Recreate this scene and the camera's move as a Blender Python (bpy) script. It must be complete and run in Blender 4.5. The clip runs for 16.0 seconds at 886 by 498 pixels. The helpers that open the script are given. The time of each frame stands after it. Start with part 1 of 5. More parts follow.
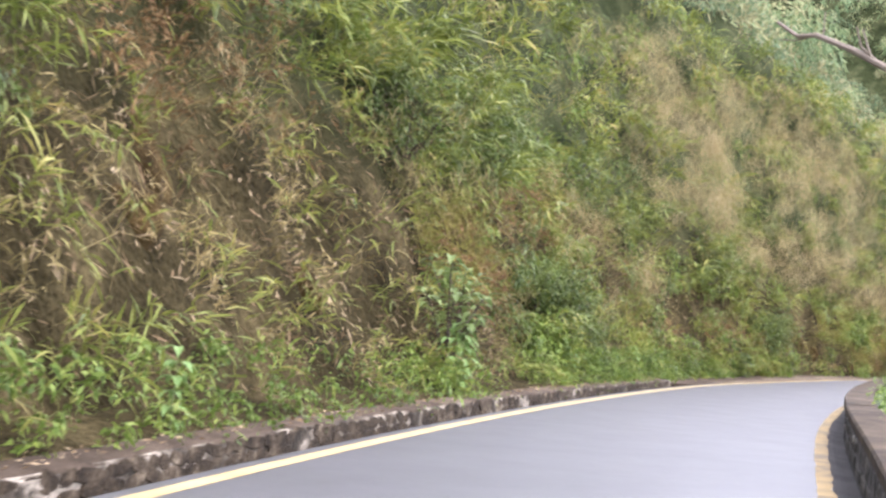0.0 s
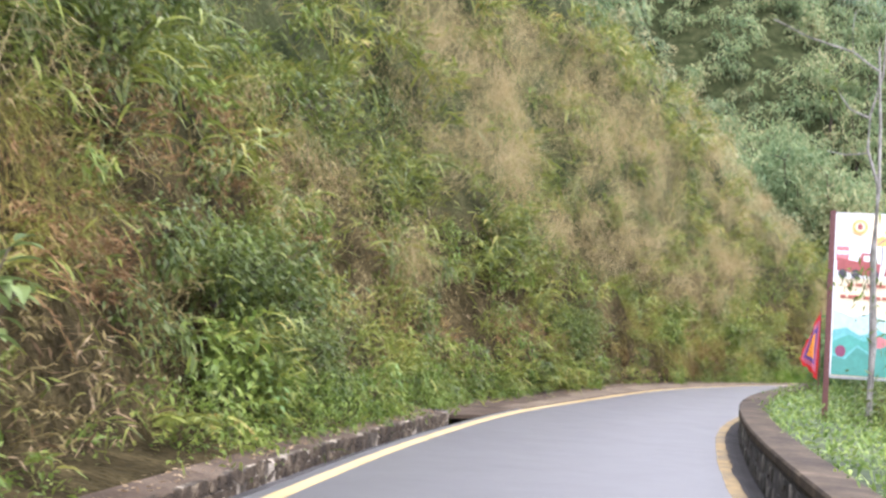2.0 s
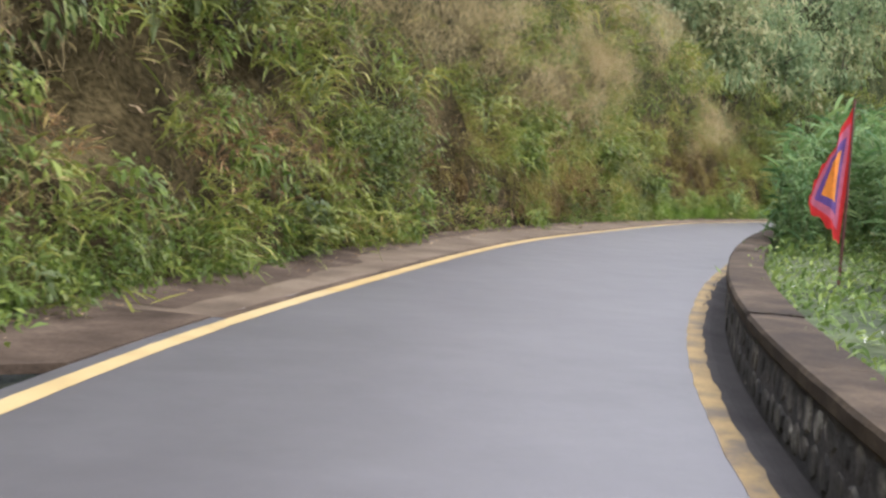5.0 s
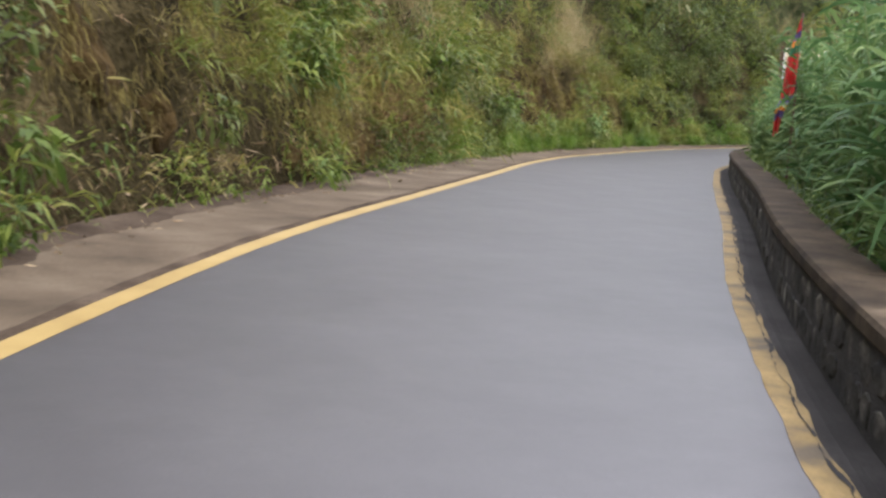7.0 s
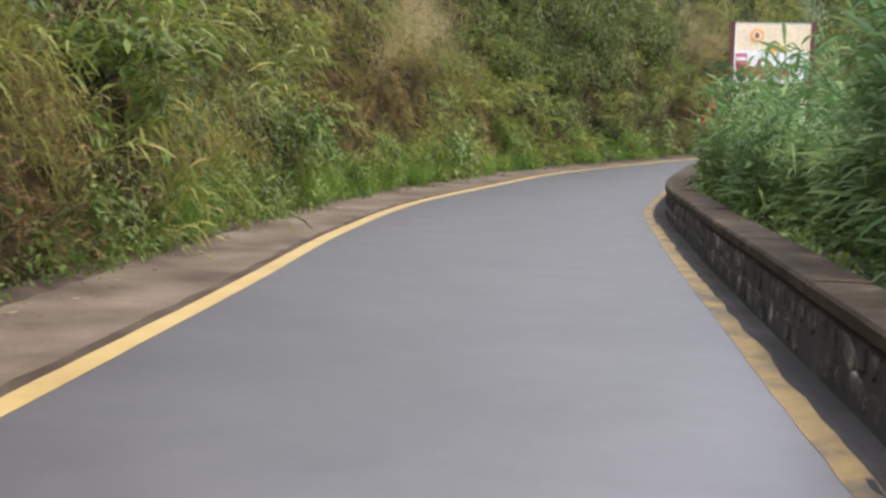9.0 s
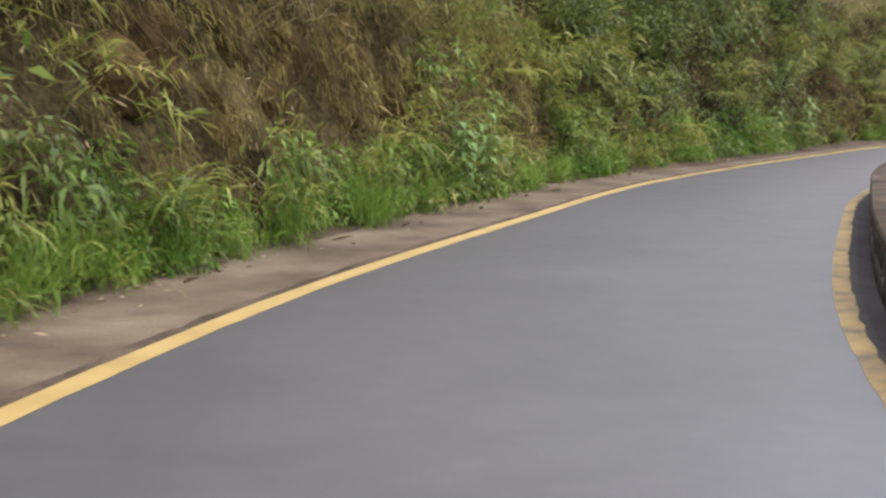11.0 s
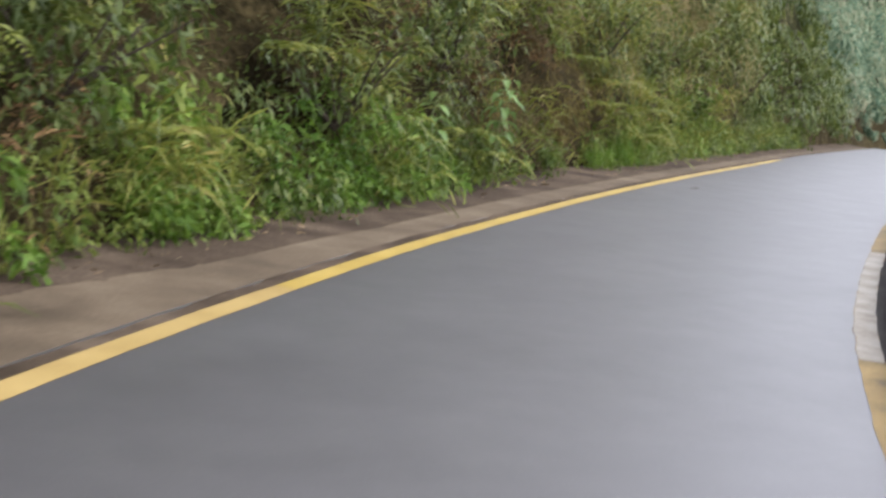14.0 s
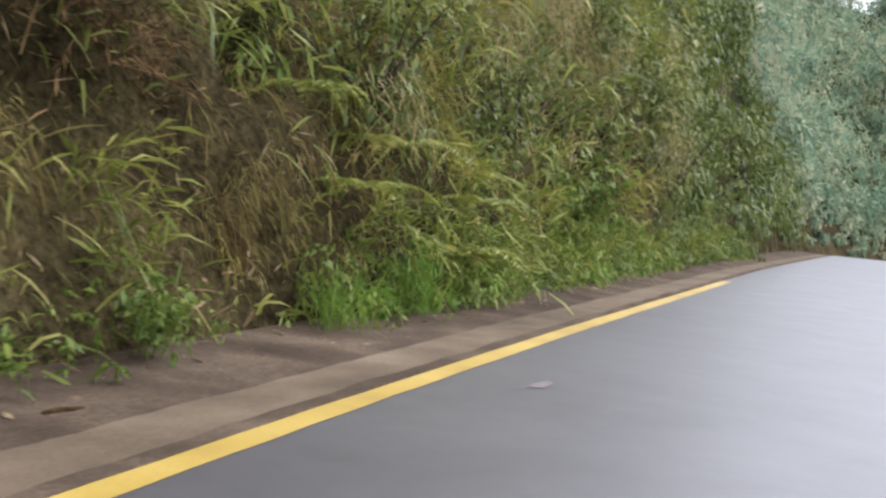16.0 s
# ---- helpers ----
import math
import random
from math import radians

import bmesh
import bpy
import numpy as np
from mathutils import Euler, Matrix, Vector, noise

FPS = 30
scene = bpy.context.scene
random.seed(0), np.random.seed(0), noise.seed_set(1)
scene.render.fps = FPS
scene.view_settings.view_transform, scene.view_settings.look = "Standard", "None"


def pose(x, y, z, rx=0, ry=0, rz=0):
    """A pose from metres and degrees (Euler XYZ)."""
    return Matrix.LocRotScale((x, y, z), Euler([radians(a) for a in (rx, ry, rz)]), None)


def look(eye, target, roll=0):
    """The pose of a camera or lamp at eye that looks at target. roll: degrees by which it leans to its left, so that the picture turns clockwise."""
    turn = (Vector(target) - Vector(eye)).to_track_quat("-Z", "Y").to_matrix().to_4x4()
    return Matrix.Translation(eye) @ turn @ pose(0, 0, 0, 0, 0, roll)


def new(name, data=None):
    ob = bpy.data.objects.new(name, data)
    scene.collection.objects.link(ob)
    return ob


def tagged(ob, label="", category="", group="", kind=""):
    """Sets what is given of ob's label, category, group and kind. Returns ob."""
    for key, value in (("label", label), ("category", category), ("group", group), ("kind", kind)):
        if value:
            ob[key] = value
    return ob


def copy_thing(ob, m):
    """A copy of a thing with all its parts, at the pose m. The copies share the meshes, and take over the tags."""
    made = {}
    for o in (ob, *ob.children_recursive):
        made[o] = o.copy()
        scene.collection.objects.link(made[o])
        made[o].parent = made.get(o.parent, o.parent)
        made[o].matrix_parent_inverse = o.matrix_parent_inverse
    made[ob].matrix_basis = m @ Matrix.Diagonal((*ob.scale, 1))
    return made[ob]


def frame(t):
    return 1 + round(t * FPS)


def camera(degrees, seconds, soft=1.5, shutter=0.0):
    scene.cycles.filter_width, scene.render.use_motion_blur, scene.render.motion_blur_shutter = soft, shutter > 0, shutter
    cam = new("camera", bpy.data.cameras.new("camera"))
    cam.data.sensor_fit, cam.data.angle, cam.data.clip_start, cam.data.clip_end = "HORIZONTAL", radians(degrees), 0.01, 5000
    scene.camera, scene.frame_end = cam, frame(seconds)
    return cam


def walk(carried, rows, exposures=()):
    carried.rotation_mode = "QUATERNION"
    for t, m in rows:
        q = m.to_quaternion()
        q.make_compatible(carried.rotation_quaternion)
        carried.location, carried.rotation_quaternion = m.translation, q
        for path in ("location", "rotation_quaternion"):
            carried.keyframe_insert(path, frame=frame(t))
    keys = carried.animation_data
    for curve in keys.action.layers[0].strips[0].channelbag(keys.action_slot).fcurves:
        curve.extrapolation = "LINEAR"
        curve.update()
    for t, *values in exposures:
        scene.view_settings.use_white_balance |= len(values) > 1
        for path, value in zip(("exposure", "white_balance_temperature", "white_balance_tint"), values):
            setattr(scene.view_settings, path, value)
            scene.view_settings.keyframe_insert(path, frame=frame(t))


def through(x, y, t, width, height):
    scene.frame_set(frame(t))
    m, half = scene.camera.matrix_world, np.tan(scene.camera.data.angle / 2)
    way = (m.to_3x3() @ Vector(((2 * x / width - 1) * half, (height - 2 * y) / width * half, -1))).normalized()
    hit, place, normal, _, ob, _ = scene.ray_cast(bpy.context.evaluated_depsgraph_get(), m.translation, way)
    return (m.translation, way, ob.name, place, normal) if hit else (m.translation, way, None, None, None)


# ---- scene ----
cam = camera(36.45, 16.0, soft=2.6, shutter=0.2)
PATH = [
    (0, (22.756, -24.849, 1.552), (24.123, -14.955, 2.050), 4.36),
    (0.5, (23.651, -21.911, 1.699), (25.512, -12.105, 2.307), 3.88),
    (1, (24.650, -19.028, 1.771), (26.873, -9.320, 2.675), 3.32),
    (1.5, (25.617, -15.895, 1.854), (28.175, -6.268, 2.736), 3.29),
    (2, (26.604, -12.713, 1.837), (29.569, -3.180, 2.405), 3.45),
    (2.5, (27.654, -10.140, 1.855), (30.899, -0.684, 2.068), 3.52),
    (3, (28.784, -7.552, 1.832), (32.181, 1.854, 1.910), 3.67),
    (3.5, (29.983, -4.979, 1.785), (33.443, 4.403, 1.811), 3.70),
    (4, (30.899, -3.124, 1.752), (34.646, 6.146, 1.579), 3.35),
    (4.2, (31.402, -2.184, 1.744), (35.221, 7.048, 1.301), 3.51),
    (4.5, (32.193, -0.664, 1.742), (36.069, 8.542, 1.261), 3.60),
    (5, (33.648, 2.222, 1.759), (37.801, 11.295, 1.096), 4.04),
    (5.5, (35.281, 5.390, 1.793), (39.784, 14.273, 0.893), 4.61),
    (6, (37.062, 8.588, 1.823), (41.826, 17.313, 0.741), 5.04),
    (6.3, (38.177, 10.422, 1.812), (42.994, 19.114, 0.692), 5.13),
    (6.5, (38.931, 11.608, 1.787), (43.880, 20.221, 0.637), 4.79),
    (7, (40.876, 14.540, 1.744), (46.189, 22.928, 0.558), 4.19),
    (7.5, (43.005, 17.493, 1.729), (48.680, 25.629, 0.467), 3.69),
    (8, (45.179, 20.212, 1.776), (51.208, 28.084, 0.481), 3.20),
    (8.2, (46.080, 21.313, 1.803), (52.225, 29.133, 0.760), 2.75),
    (8.5, (47.492, 22.979, 1.835), (53.622, 30.810, 0.789), 2.59),
    (9, (50.040, 25.794, 1.849), (56.100, 33.678, 0.794), 1.82),
    (9.5, (52.734, 28.614, 1.816), (58.704, 36.565, 0.747), 0.81),
    (10, (55.422, 31.387, 1.753), (61.321, 39.389, 0.674), 0.03),
    (10.3, (56.973, 33.014, 1.726), (62.858, 41.026, 0.645), -0.13),
    (10.5, (57.982, 34.085, 1.720), (63.716, 42.218, 0.728), -0.12),
    (11, (60.466, 36.838, 1.714), (65.892, 45.152, 0.515), 0.94),
    (11.5, (63.002, 39.709, 1.679), (68.164, 48.172, 0.356), 3.39),
    (12, (65.672, 42.556, 1.601), (70.649, 51.198, 0.870), 7.22),
    (12.5, (68.224, 44.951, 1.548), (73.366, 53.479, 0.640), 7.76),
    (13, (71.261, 47.858, 1.468), (76.910, 56.028, 0.310), 6.18),
    (13.5, (74.214, 50.304, 1.416), (80.798, 57.645, -0.248), 5.11),
    (14, (77.147, 52.585, 1.513), (84.536, 59.203, 0.245), 5.92),
    (14.5, (80.145, 54.522, 1.542), (87.844, 60.897, 1.248), 6.22),
    (15, (83.180, 56.363, 1.450), (90.925, 62.677, 1.841), 5.31),
    (15.5, (86.367, 58.048, 1.394), (94.164, 64.296, 0.997), 5.89),
    (16, (89.204, 59.368, 1.344), (96.893, 65.746, 0.898), 5.49),
]
walk(cam, [(t, look(eye, target, roll)) for t, eye, target, roll in PATH],
     exposures=[(0.0, 2.84, 5850, 22.5), (1.0, 2.67, 5860, 21.7), (2.0, 2.72, 5880, 20.9), (3.0, 2.47, 5930, 20.2), (4.0, 2.31, 5970, 19.5), (6.3, 2.09, 6130, 18.0), (7.0, 2.01, 6140, 17.5), (8.2, 2.02, 6160, 17.5), (10.5, 2.14, 6190, 17.5), (11.3, 1.99, 6220, 17.5), (12.0, 2.24, 6250, 17.5), (13.0, 2.34, 6290, 17.5), (14.0, 1.91, 6110, 15.7), (15.0, 2.19, 5900, 16.0), (15.6, 1.99, 6090, 16.0), (16.0, 2.01, 6100, 16.0)])

# ---- daylight: overcast sky, weak broad sun ----
world = bpy.data.worlds.new("overcast_sky")
scene.world = world
world.use_nodes = True
wn = world.node_tree
sky = wn.nodes.new("ShaderNodeTexSky")
sky.sky_type = "NISHITA"
sky.sun_disc = False
sky.sun_elevation, sky.sun_rotation = radians(59), radians(135)
sky.altitude, sky.dust_density, sky.air_density = 900, 3.0, 1.0
pale = wn.nodes.new("ShaderNodeMix")
pale.data_type = "RGBA"
pale.inputs["Factor"].default_value = 0.75
pale.inputs["B"].default_value = (9.1, 9.05, 9.1, 1)
wn.links.new(sky.outputs[0], pale.inputs["A"])
wn.links.new(pale.outputs["Result"], wn.nodes["Background"].inputs["Color"])
wn.nodes["Background"].inputs["Strength"].default_value = 0.11
sun = new("sun", bpy.data.lights.new("sun", "SUN"))
sun.data.energy, sun.data.angle, sun.data.color = 0.8, radians(30), (1.0, 0.96, 0.9)
sun.matrix_world = look((20, -20, 48), (0, 0, 0))


# ---- materials ----
def material(name, rough=0.8, spec=0.4):
    m = bpy.data.materials.new(name)
    m.use_nodes = True
    b = m.node_tree.nodes["Principled BSDF"]
    b.inputs["Roughness"].default_value = rough
    b.inputs["Specular IOR Level"].default_value = spec
    return m, m.node_tree, b


def noise_node(t, scale, detail=4, rough=0.55):
    n = t.nodes.new("ShaderNodeTexNoise")
    n.inputs["Scale"].default_value, n.inputs["Detail"].default_value = scale, detail
    n.inputs["Roughness"].default_value = rough
    g = t.nodes.new("ShaderNodeNewGeometry")
    t.links.new(g.outputs["Position"], n.inputs["Vector"])
    return n


def ramp_node(t, source, stops):
    r = t.nodes.new("ShaderNodeValToRGB")
    while len(r.color_ramp.elements) < len(stops):
        r.color_ramp.elements.new(0.5)
    for e, (p, c) in zip(r.color_ramp.elements, stops):
        e.position, e.color = p, (*c, 1)
    t.links.new(source, r.inputs[0])
    return r


def mix_node(t, factor, a, b, mode="MIX"):
    m = t.nodes.new("ShaderNodeMix")
    m.data_type, m.blend_type = "RGBA", mode
    for socket, value in ((m.inputs["Factor"], factor), (m.inputs["A"], a), (m.inputs["B"], b)):
        if isinstance(value, (int, float)):
            socket.default_value = value
        elif isinstance(value, tuple):
            socket.default_value = (*value, 1)
        else:
            t.links.new(value, socket)
    return m.outputs["Result"]


def bump_node(t, b, height, strength, distance):
    u = t.nodes.new("ShaderNodeBump")
    u.inputs["Strength"].default_value, u.inputs["Distance"].default_value = strength, distance
    t.links.new(height, u.inputs["Height"])
    t.links.new(u.outputs[0], b.inputs["Normal"])


def two_scale(name, coarse, fine, stops, grain, rough, bump, spec=0.4):
    """A surface with stains at one scale and grain at another."""
    m, t, b = material(name, rough, spec)
    big, small = noise_node(t, coarse, 5), noise_node(t, fine, 3)
    col = ramp_node(t, big.outputs["Fac"], stops)
    g = ramp_node(t, small.outputs["Fac"], [(0.3, (1 - grain,) * 3), (0.7, (1 + grain,) * 3)])
    t.links.new(mix_node(t, 1.0, col.outputs[0], g.outputs[0], "MULTIPLY"), b.inputs["Base Color"])
    bump_node(t, b, small.outputs["Fac"], *bump)
    return m


def leaf_material(name, hues, rough=0.55, through=0.35, patch_scale=0.8):
    """Leaves whose colour varies blade by blade and in patches; some light passes through."""
    m, t, b = material(name, rough, 0.17)
    g = t.nodes.new("ShaderNodeNewGeometry")
    patch = noise_node(t, patch_scale, 3, 0.6)
    add = t.nodes.new("ShaderNodeMath")
    add.operation = "MULTIPLY_ADD"
    add.inputs[1].default_value = 0.5
    t.links.new(g.outputs["Random Per Island"], add.inputs[0])
    sub = t.nodes.new("ShaderNodeMath")
    sub.operation = "MULTIPLY_ADD"
    sub.inputs[1].default_value, sub.inputs[2].default_value = 1.5, -0.49
    t.links.new(patch.outputs["Fac"], sub.inputs[0])
    t.links.new(sub.outputs[0], add.inputs[2])
    col = ramp_node(t, add.outputs[0], hues)
    t.links.new(col.outputs[0], b.inputs["Base Color"])
    tr = t.nodes.new("ShaderNodeBsdfTranslucent")
    t.links.new(col.outputs[0], tr.inputs["Color"])
    mx = t.nodes.new("ShaderNodeMixShader")
    mx.inputs[0].default_value = through
    t.links.new(b.outputs[0], mx.inputs[1])
    t.links.new(tr.outputs[0], mx.inputs[2])
    t.links.new(mx.outputs[0], t.nodes["Material Output"].inputs["Surface"])
    return m


def plain(name, colour, rough=0.6, metal=0.0, grain=0.12, scale=14):
    m, t, b = material(name, rough)
    b.inputs["Metallic"].default_value = metal
    n = noise_node(t, scale, 4)
    lo, hi = tuple(c * (1 - grain) for c in colour), tuple(min(1, c * (1 + grain)) for c in colour)
    t.links.new(ramp_node(t, n.outputs["Fac"], [(0.3, lo), (0.7, hi)]).outputs[0], b.inputs["Base Color"])
    return m


ASPHALT = two_scale("asphalt", 0.5, 70, [(0.3, (0.0479, 0.0458, 0.0463)), (0.52, (0.0552, 0.0531, 0.0537)), (0.75, (0.0645, 0.0625, 0.0625))], 0.14, 0.5, (0.16, 0.004), 0.62)
t = ASPHALT.node_tree
worn = ramp_node(t, noise_node(t, 3.2, 6, 0.65).outputs["Fac"], [(0.32, (0.9,) * 3), (0.5, (1.0,) * 3), (0.7, (1.12,) * 3)])
plain_grey = t.nodes["Principled BSDF"].inputs["Base Color"].links[0].from_socket
t.links.new(mix_node(t, 1.0, plain_grey, worn.outputs[0], "MULTIPLY"), t.nodes["Principled BSDF"].inputs["Base Color"])
damp = ramp_node(t, noise_node(t, 1.4, 6, 0.65).outputs["Fac"], [(0.3, (0.395,) * 3), (0.7, (0.435,) * 3)])
t.links.new(damp.outputs[0], t.nodes["Principled BSDF"].inputs["Roughness"])
SHOULDER = two_scale("dirty_concrete", 0.9, 40, [(0.3, (0.0476, 0.035, 0.0216)), (0.5, (0.0915, 0.0689, 0.044)), (0.75, (0.1467, 0.1161, 0.0781))], 0.2, 0.9, (0.4, 0.01), 0.15)
WASH = two_scale("damp_soil_wash", 1.3, 30, [(0.3, (0.0283, 0.0203, 0.0129)), (0.5, (0.0543, 0.0394, 0.0263)), (0.75, (0.0968, 0.0731, 0.0504))], 0.3, 1.0, (0.6, 0.012), 0.1)
YELLOW = two_scale("yellow_paint", 1.6, 60, [(0.25, (0.234, 0.157, 0.050)), (0.45, (0.298, 0.209, 0.071)), (0.7, (0.343, 0.246, 0.091))], 0.1, 0.45, (0.2, 0.002), 0.5)
CREAM_YELLOW = two_scale("cream_yellow_paint", 1.6, 60, [(0.25, (0.251, 0.179, 0.073)), (0.45, (0.318, 0.239, 0.102)), (0.7, (0.352, 0.273, 0.126))], 0.1, 0.45, (0.2, 0.002), 0.5)
DEEP_YELLOW = two_scale("deep_yellow_paint", 1.6, 60, [(0.25, (0.216, 0.144, 0.0256)), (0.45, (0.2976, 0.207, 0.0389)), (0.7, (0.3504, 0.252, 0.0599))], 0.14, 0.45, (0.2, 0.002), 0.5)
YELLOW_WORN = two_scale("worn_yellow_paint", 2.5, 45, [(0.36, (0.0754, 0.0576, 0.0323)), (0.50, (0.1738, 0.1187, 0.0399)), (0.7, (0.2427, 0.1703, 0.0589))], 0.2, 0.7, (0.3, 0.003), 0.3)
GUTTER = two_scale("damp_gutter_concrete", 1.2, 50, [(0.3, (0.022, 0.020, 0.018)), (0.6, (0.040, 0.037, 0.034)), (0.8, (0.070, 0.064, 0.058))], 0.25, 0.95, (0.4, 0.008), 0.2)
CAP = two_scale("weathered_concrete_cap", 1.9, 35, [(0.3, (0.0162, 0.0115, 0.0064)), (0.5, (0.0387, 0.0279, 0.0164)), (0.64, (0.0611, 0.0448, 0.0272)), (0.76, (0.1246, 0.0974, 0.064))], 0.25, 0.9, (0.4, 0.008), 0.15)
MORTAR = two_scale("dark_mortar", 2.0, 40, [(0.3, (0.02, 0.019, 0.018)), (0.6, (0.042, 0.038, 0.034)), (0.8, (0.09, 0.083, 0.07))], 0.3, 0.95, (0.6, 0.02))
HILL = two_scale("soil_with_creeping_green", 0.9, 11, [(0.28, (0.0111, 0.0086, 0.0038)), (0.5, (0.0311, 0.0245, 0.0108)), (0.72, (0.0754, 0.0589, 0.0261))], 0.55, 1.0, (1.0, 0.12), 0.03)
t = HILL.node_tree
soil_colour = t.nodes["Principled BSDF"].inputs["Base Color"].links[0].from_socket
mat_green = ramp_node(t, noise_node(t, 1.1, 5).outputs["Fac"], [(0.3, (0.012, 0.016, 0.006)), (0.5, (0.028, 0.033, 0.013)), (0.7, (0.055, 0.060, 0.026))])
split = t.nodes.new("ShaderNodeSeparateXYZ")
t.links.new(noise_node(t, 1.0).inputs["Vector"].links[0].from_socket, split.inputs[0])
climb = t.nodes.new("ShaderNodeMapRange")
climb.inputs["From Min"].default_value, climb.inputs["From Max"].default_value = 3.2, 6.5
t.links.new(split.outputs["Z"], climb.inputs["Value"])
t.links.new(mix_node(t, climb.outputs[0], soil_colour, mat_green.outputs[0]), t.nodes["Principled BSDF"].inputs["Base Color"])
VALLEY = two_scale("wooded_valley_floor", 0.15, 1.2, [(0.3, (0.02, 0.03, 0.013)), (0.5, (0.045, 0.06, 0.026)), (0.7, (0.085, 0.095, 0.045))], 0.4, 1.0, (0.9, 0.3), 0.2)
GRASS = leaf_material("grass_leaves", [(0.05, (0.050, 0.076, 0.014)), (0.35, (0.119, 0.143, 0.029)), (0.58, (0.199, 0.206, 0.046)), (0.8, (0.297, 0.244, 0.092))])


# ---- the road's plan: its left edge line, every 7.5 m ----
LINE = np.array([(19.64, -20.78), (22.67, -13.93), (25.75, -7.13), (28.91, -0.37), (32.29, 6.31), (36.16, 12.87), (40.68, 19.13), (45.49, 25.16),
                 (50.70, 30.83), (55.75, 36.38), (60.37, 41.67), (65.44, 46.86), (71.55, 51.83), (77.72, 56.50), (84.31, 60.21), (91.21, 63.22), (98.21, 65.92)])
LINE = np.vstack([LINE[:1] + [(-12.2, -27.3), (-6.1, -13.7)], LINE, [(105.2, 68.6), (119.3, 74.0), (140, 81.7), (168, 91.5), (192, 97.0), (216, 95.5), (238, 86), (254, 70)]])
AT = np.r_[-30, -15, np.arange(17) * 7.5, 127.5, 142.6, 164.7, 194.4, 219.0, 243.1, 267.1, 289.7]
WIDE = ((0, 4.74), (8, 4.66), (18, 4.44), (30, 4.45), (38, 4.26), (45, 4.12), (53, 4.31), (60, 4.33), (68, 4.33), (75, 4.66), (82, 4.60), (90, 4.30), (105, 4.10), (120, 3.98))
HIGH = ((0, 0.08), (8, 0.19), (15, 0.21), (30, 0.15), (45, 0.18), (56, 0.25), (67, 0.17), (75, 0.05), (83, -0.05), (97, -0.11), (105, -0.09), (112, 0.01), (120, 0.12), (140, 0.2), (170, 0.1), (200, -0.9), (280, -5))


def slopes(x, y):
    """Slopes of a smooth curve through the rows of y at x."""
    d = np.diff(y, axis=0) / np.diff(x)[:, None]
    m = np.vstack([d[:1], (d[1:] * np.diff(x)[:-1, None] + d[:-1] * np.diff(x)[1:, None]) / (np.diff(x)[1:] + np.diff(x)[:-1])[:, None], d[-1:]])
    return m


BEND = slopes(AT, LINE)


def smooth(pairs, s):
    x, y = np.array(pairs).T
    k = np.array([-3, -1.5, 0, 1.5, 3])
    return np.mean([np.interp(np.asarray(s) + d, x, y) for d in k], axis=0)


def along(s):
    """Point and unit direction of the left line at s metres."""
    s = np.atleast_1d(np.asarray(s, float))
    i = np.clip(np.searchsorted(AT, s) - 1, 0, len(AT) - 2)
    h = (AT[i + 1] - AT[i])[:, None]
    u = (s - AT[i])[:, None] / h
    p = (2 * u**3 - 3 * u**2 + 1) * LINE[i] + (u**3 - 2 * u**2 + u) * h * BEND[i] + (3 * u**2 - 2 * u**3) * LINE[i + 1] + (u**3 - u**2) * h * BEND[i + 1]
    d = (6 * u**2 - 6 * u) * LINE[i] / h + (3 * u**2 - 4 * u + 1) * BEND[i] + (6 * u - 6 * u**2) * LINE[i + 1] / h + (3 * u**2 - 2 * u) * BEND[i + 1]
    return p, d / np.linalg.norm(d, axis=1)[:, None]


def place(s, lat, up=0.0):
    """World points at s along the road, lat metres to the left of the left line, up metres over the road."""
    p, d = along(s)
    n = np.stack([-d[:, 1], d[:, 0]], 1)
    lat, up = np.broadcast_to(np.asarray(lat, float), len(p)), np.broadcast_to(np.asarray(up, float), len(p))
    xy = p + n * lat[:, None]
    return np.c_[xy, smooth(HIGH, s) + up]


def width(s):
    return smooth(WIDE, s)


def mesh_of(name, verts, faces, mat, smooth_shade=False):
    me = bpy.data.meshes.new(name)
    me.from_pydata([tuple(v) for v in verts], [], [tuple(f) for f in faces])
    me.materials.append(mat)
    if smooth_shade:
        me.polygons.foreach_set("use_smooth", [True] * len(me.polygons))
    me.update()
    return me


def part(name, bm, mat, parent, label=""):
    me = bpy.data.meshes.new(name)
    bmesh.ops.recalc_face_normals(bm, faces=bm.faces)
    bm.to_mesh(me)
    bm.free()
    me.materials.append(mat)
    ob = new(name, me)
    ob.parent = parent
    return tagged(ob, label=label)


def strip(name, s, profile, mat):
    """A ribbon swept along the road; profile: functions or numbers (lat, up) from left to right."""
    cols = [place(s, lat(s) if callable(lat) else lat, up(s) if callable(up) else up) for lat, up in profile]
    n, m = len(s), len(cols)
    verts = np.stack(cols, 1).reshape(-1, 3)
    i, j = np.meshgrid(np.arange(n - 1), np.arange(m - 1), indexing="ij")
    a = (i * m + j).ravel()
    return mesh_of(name, verts, np.stack([a + 1, a, a + m, a + m + 1], 1).tolist(), mat)


def wander(s, size, seed, step):
    """Small unevenness along the road."""
    return np.array([noise.noise(Vector((v / step, seed, 0.3))) for v in np.atleast_1d(s)]) * size


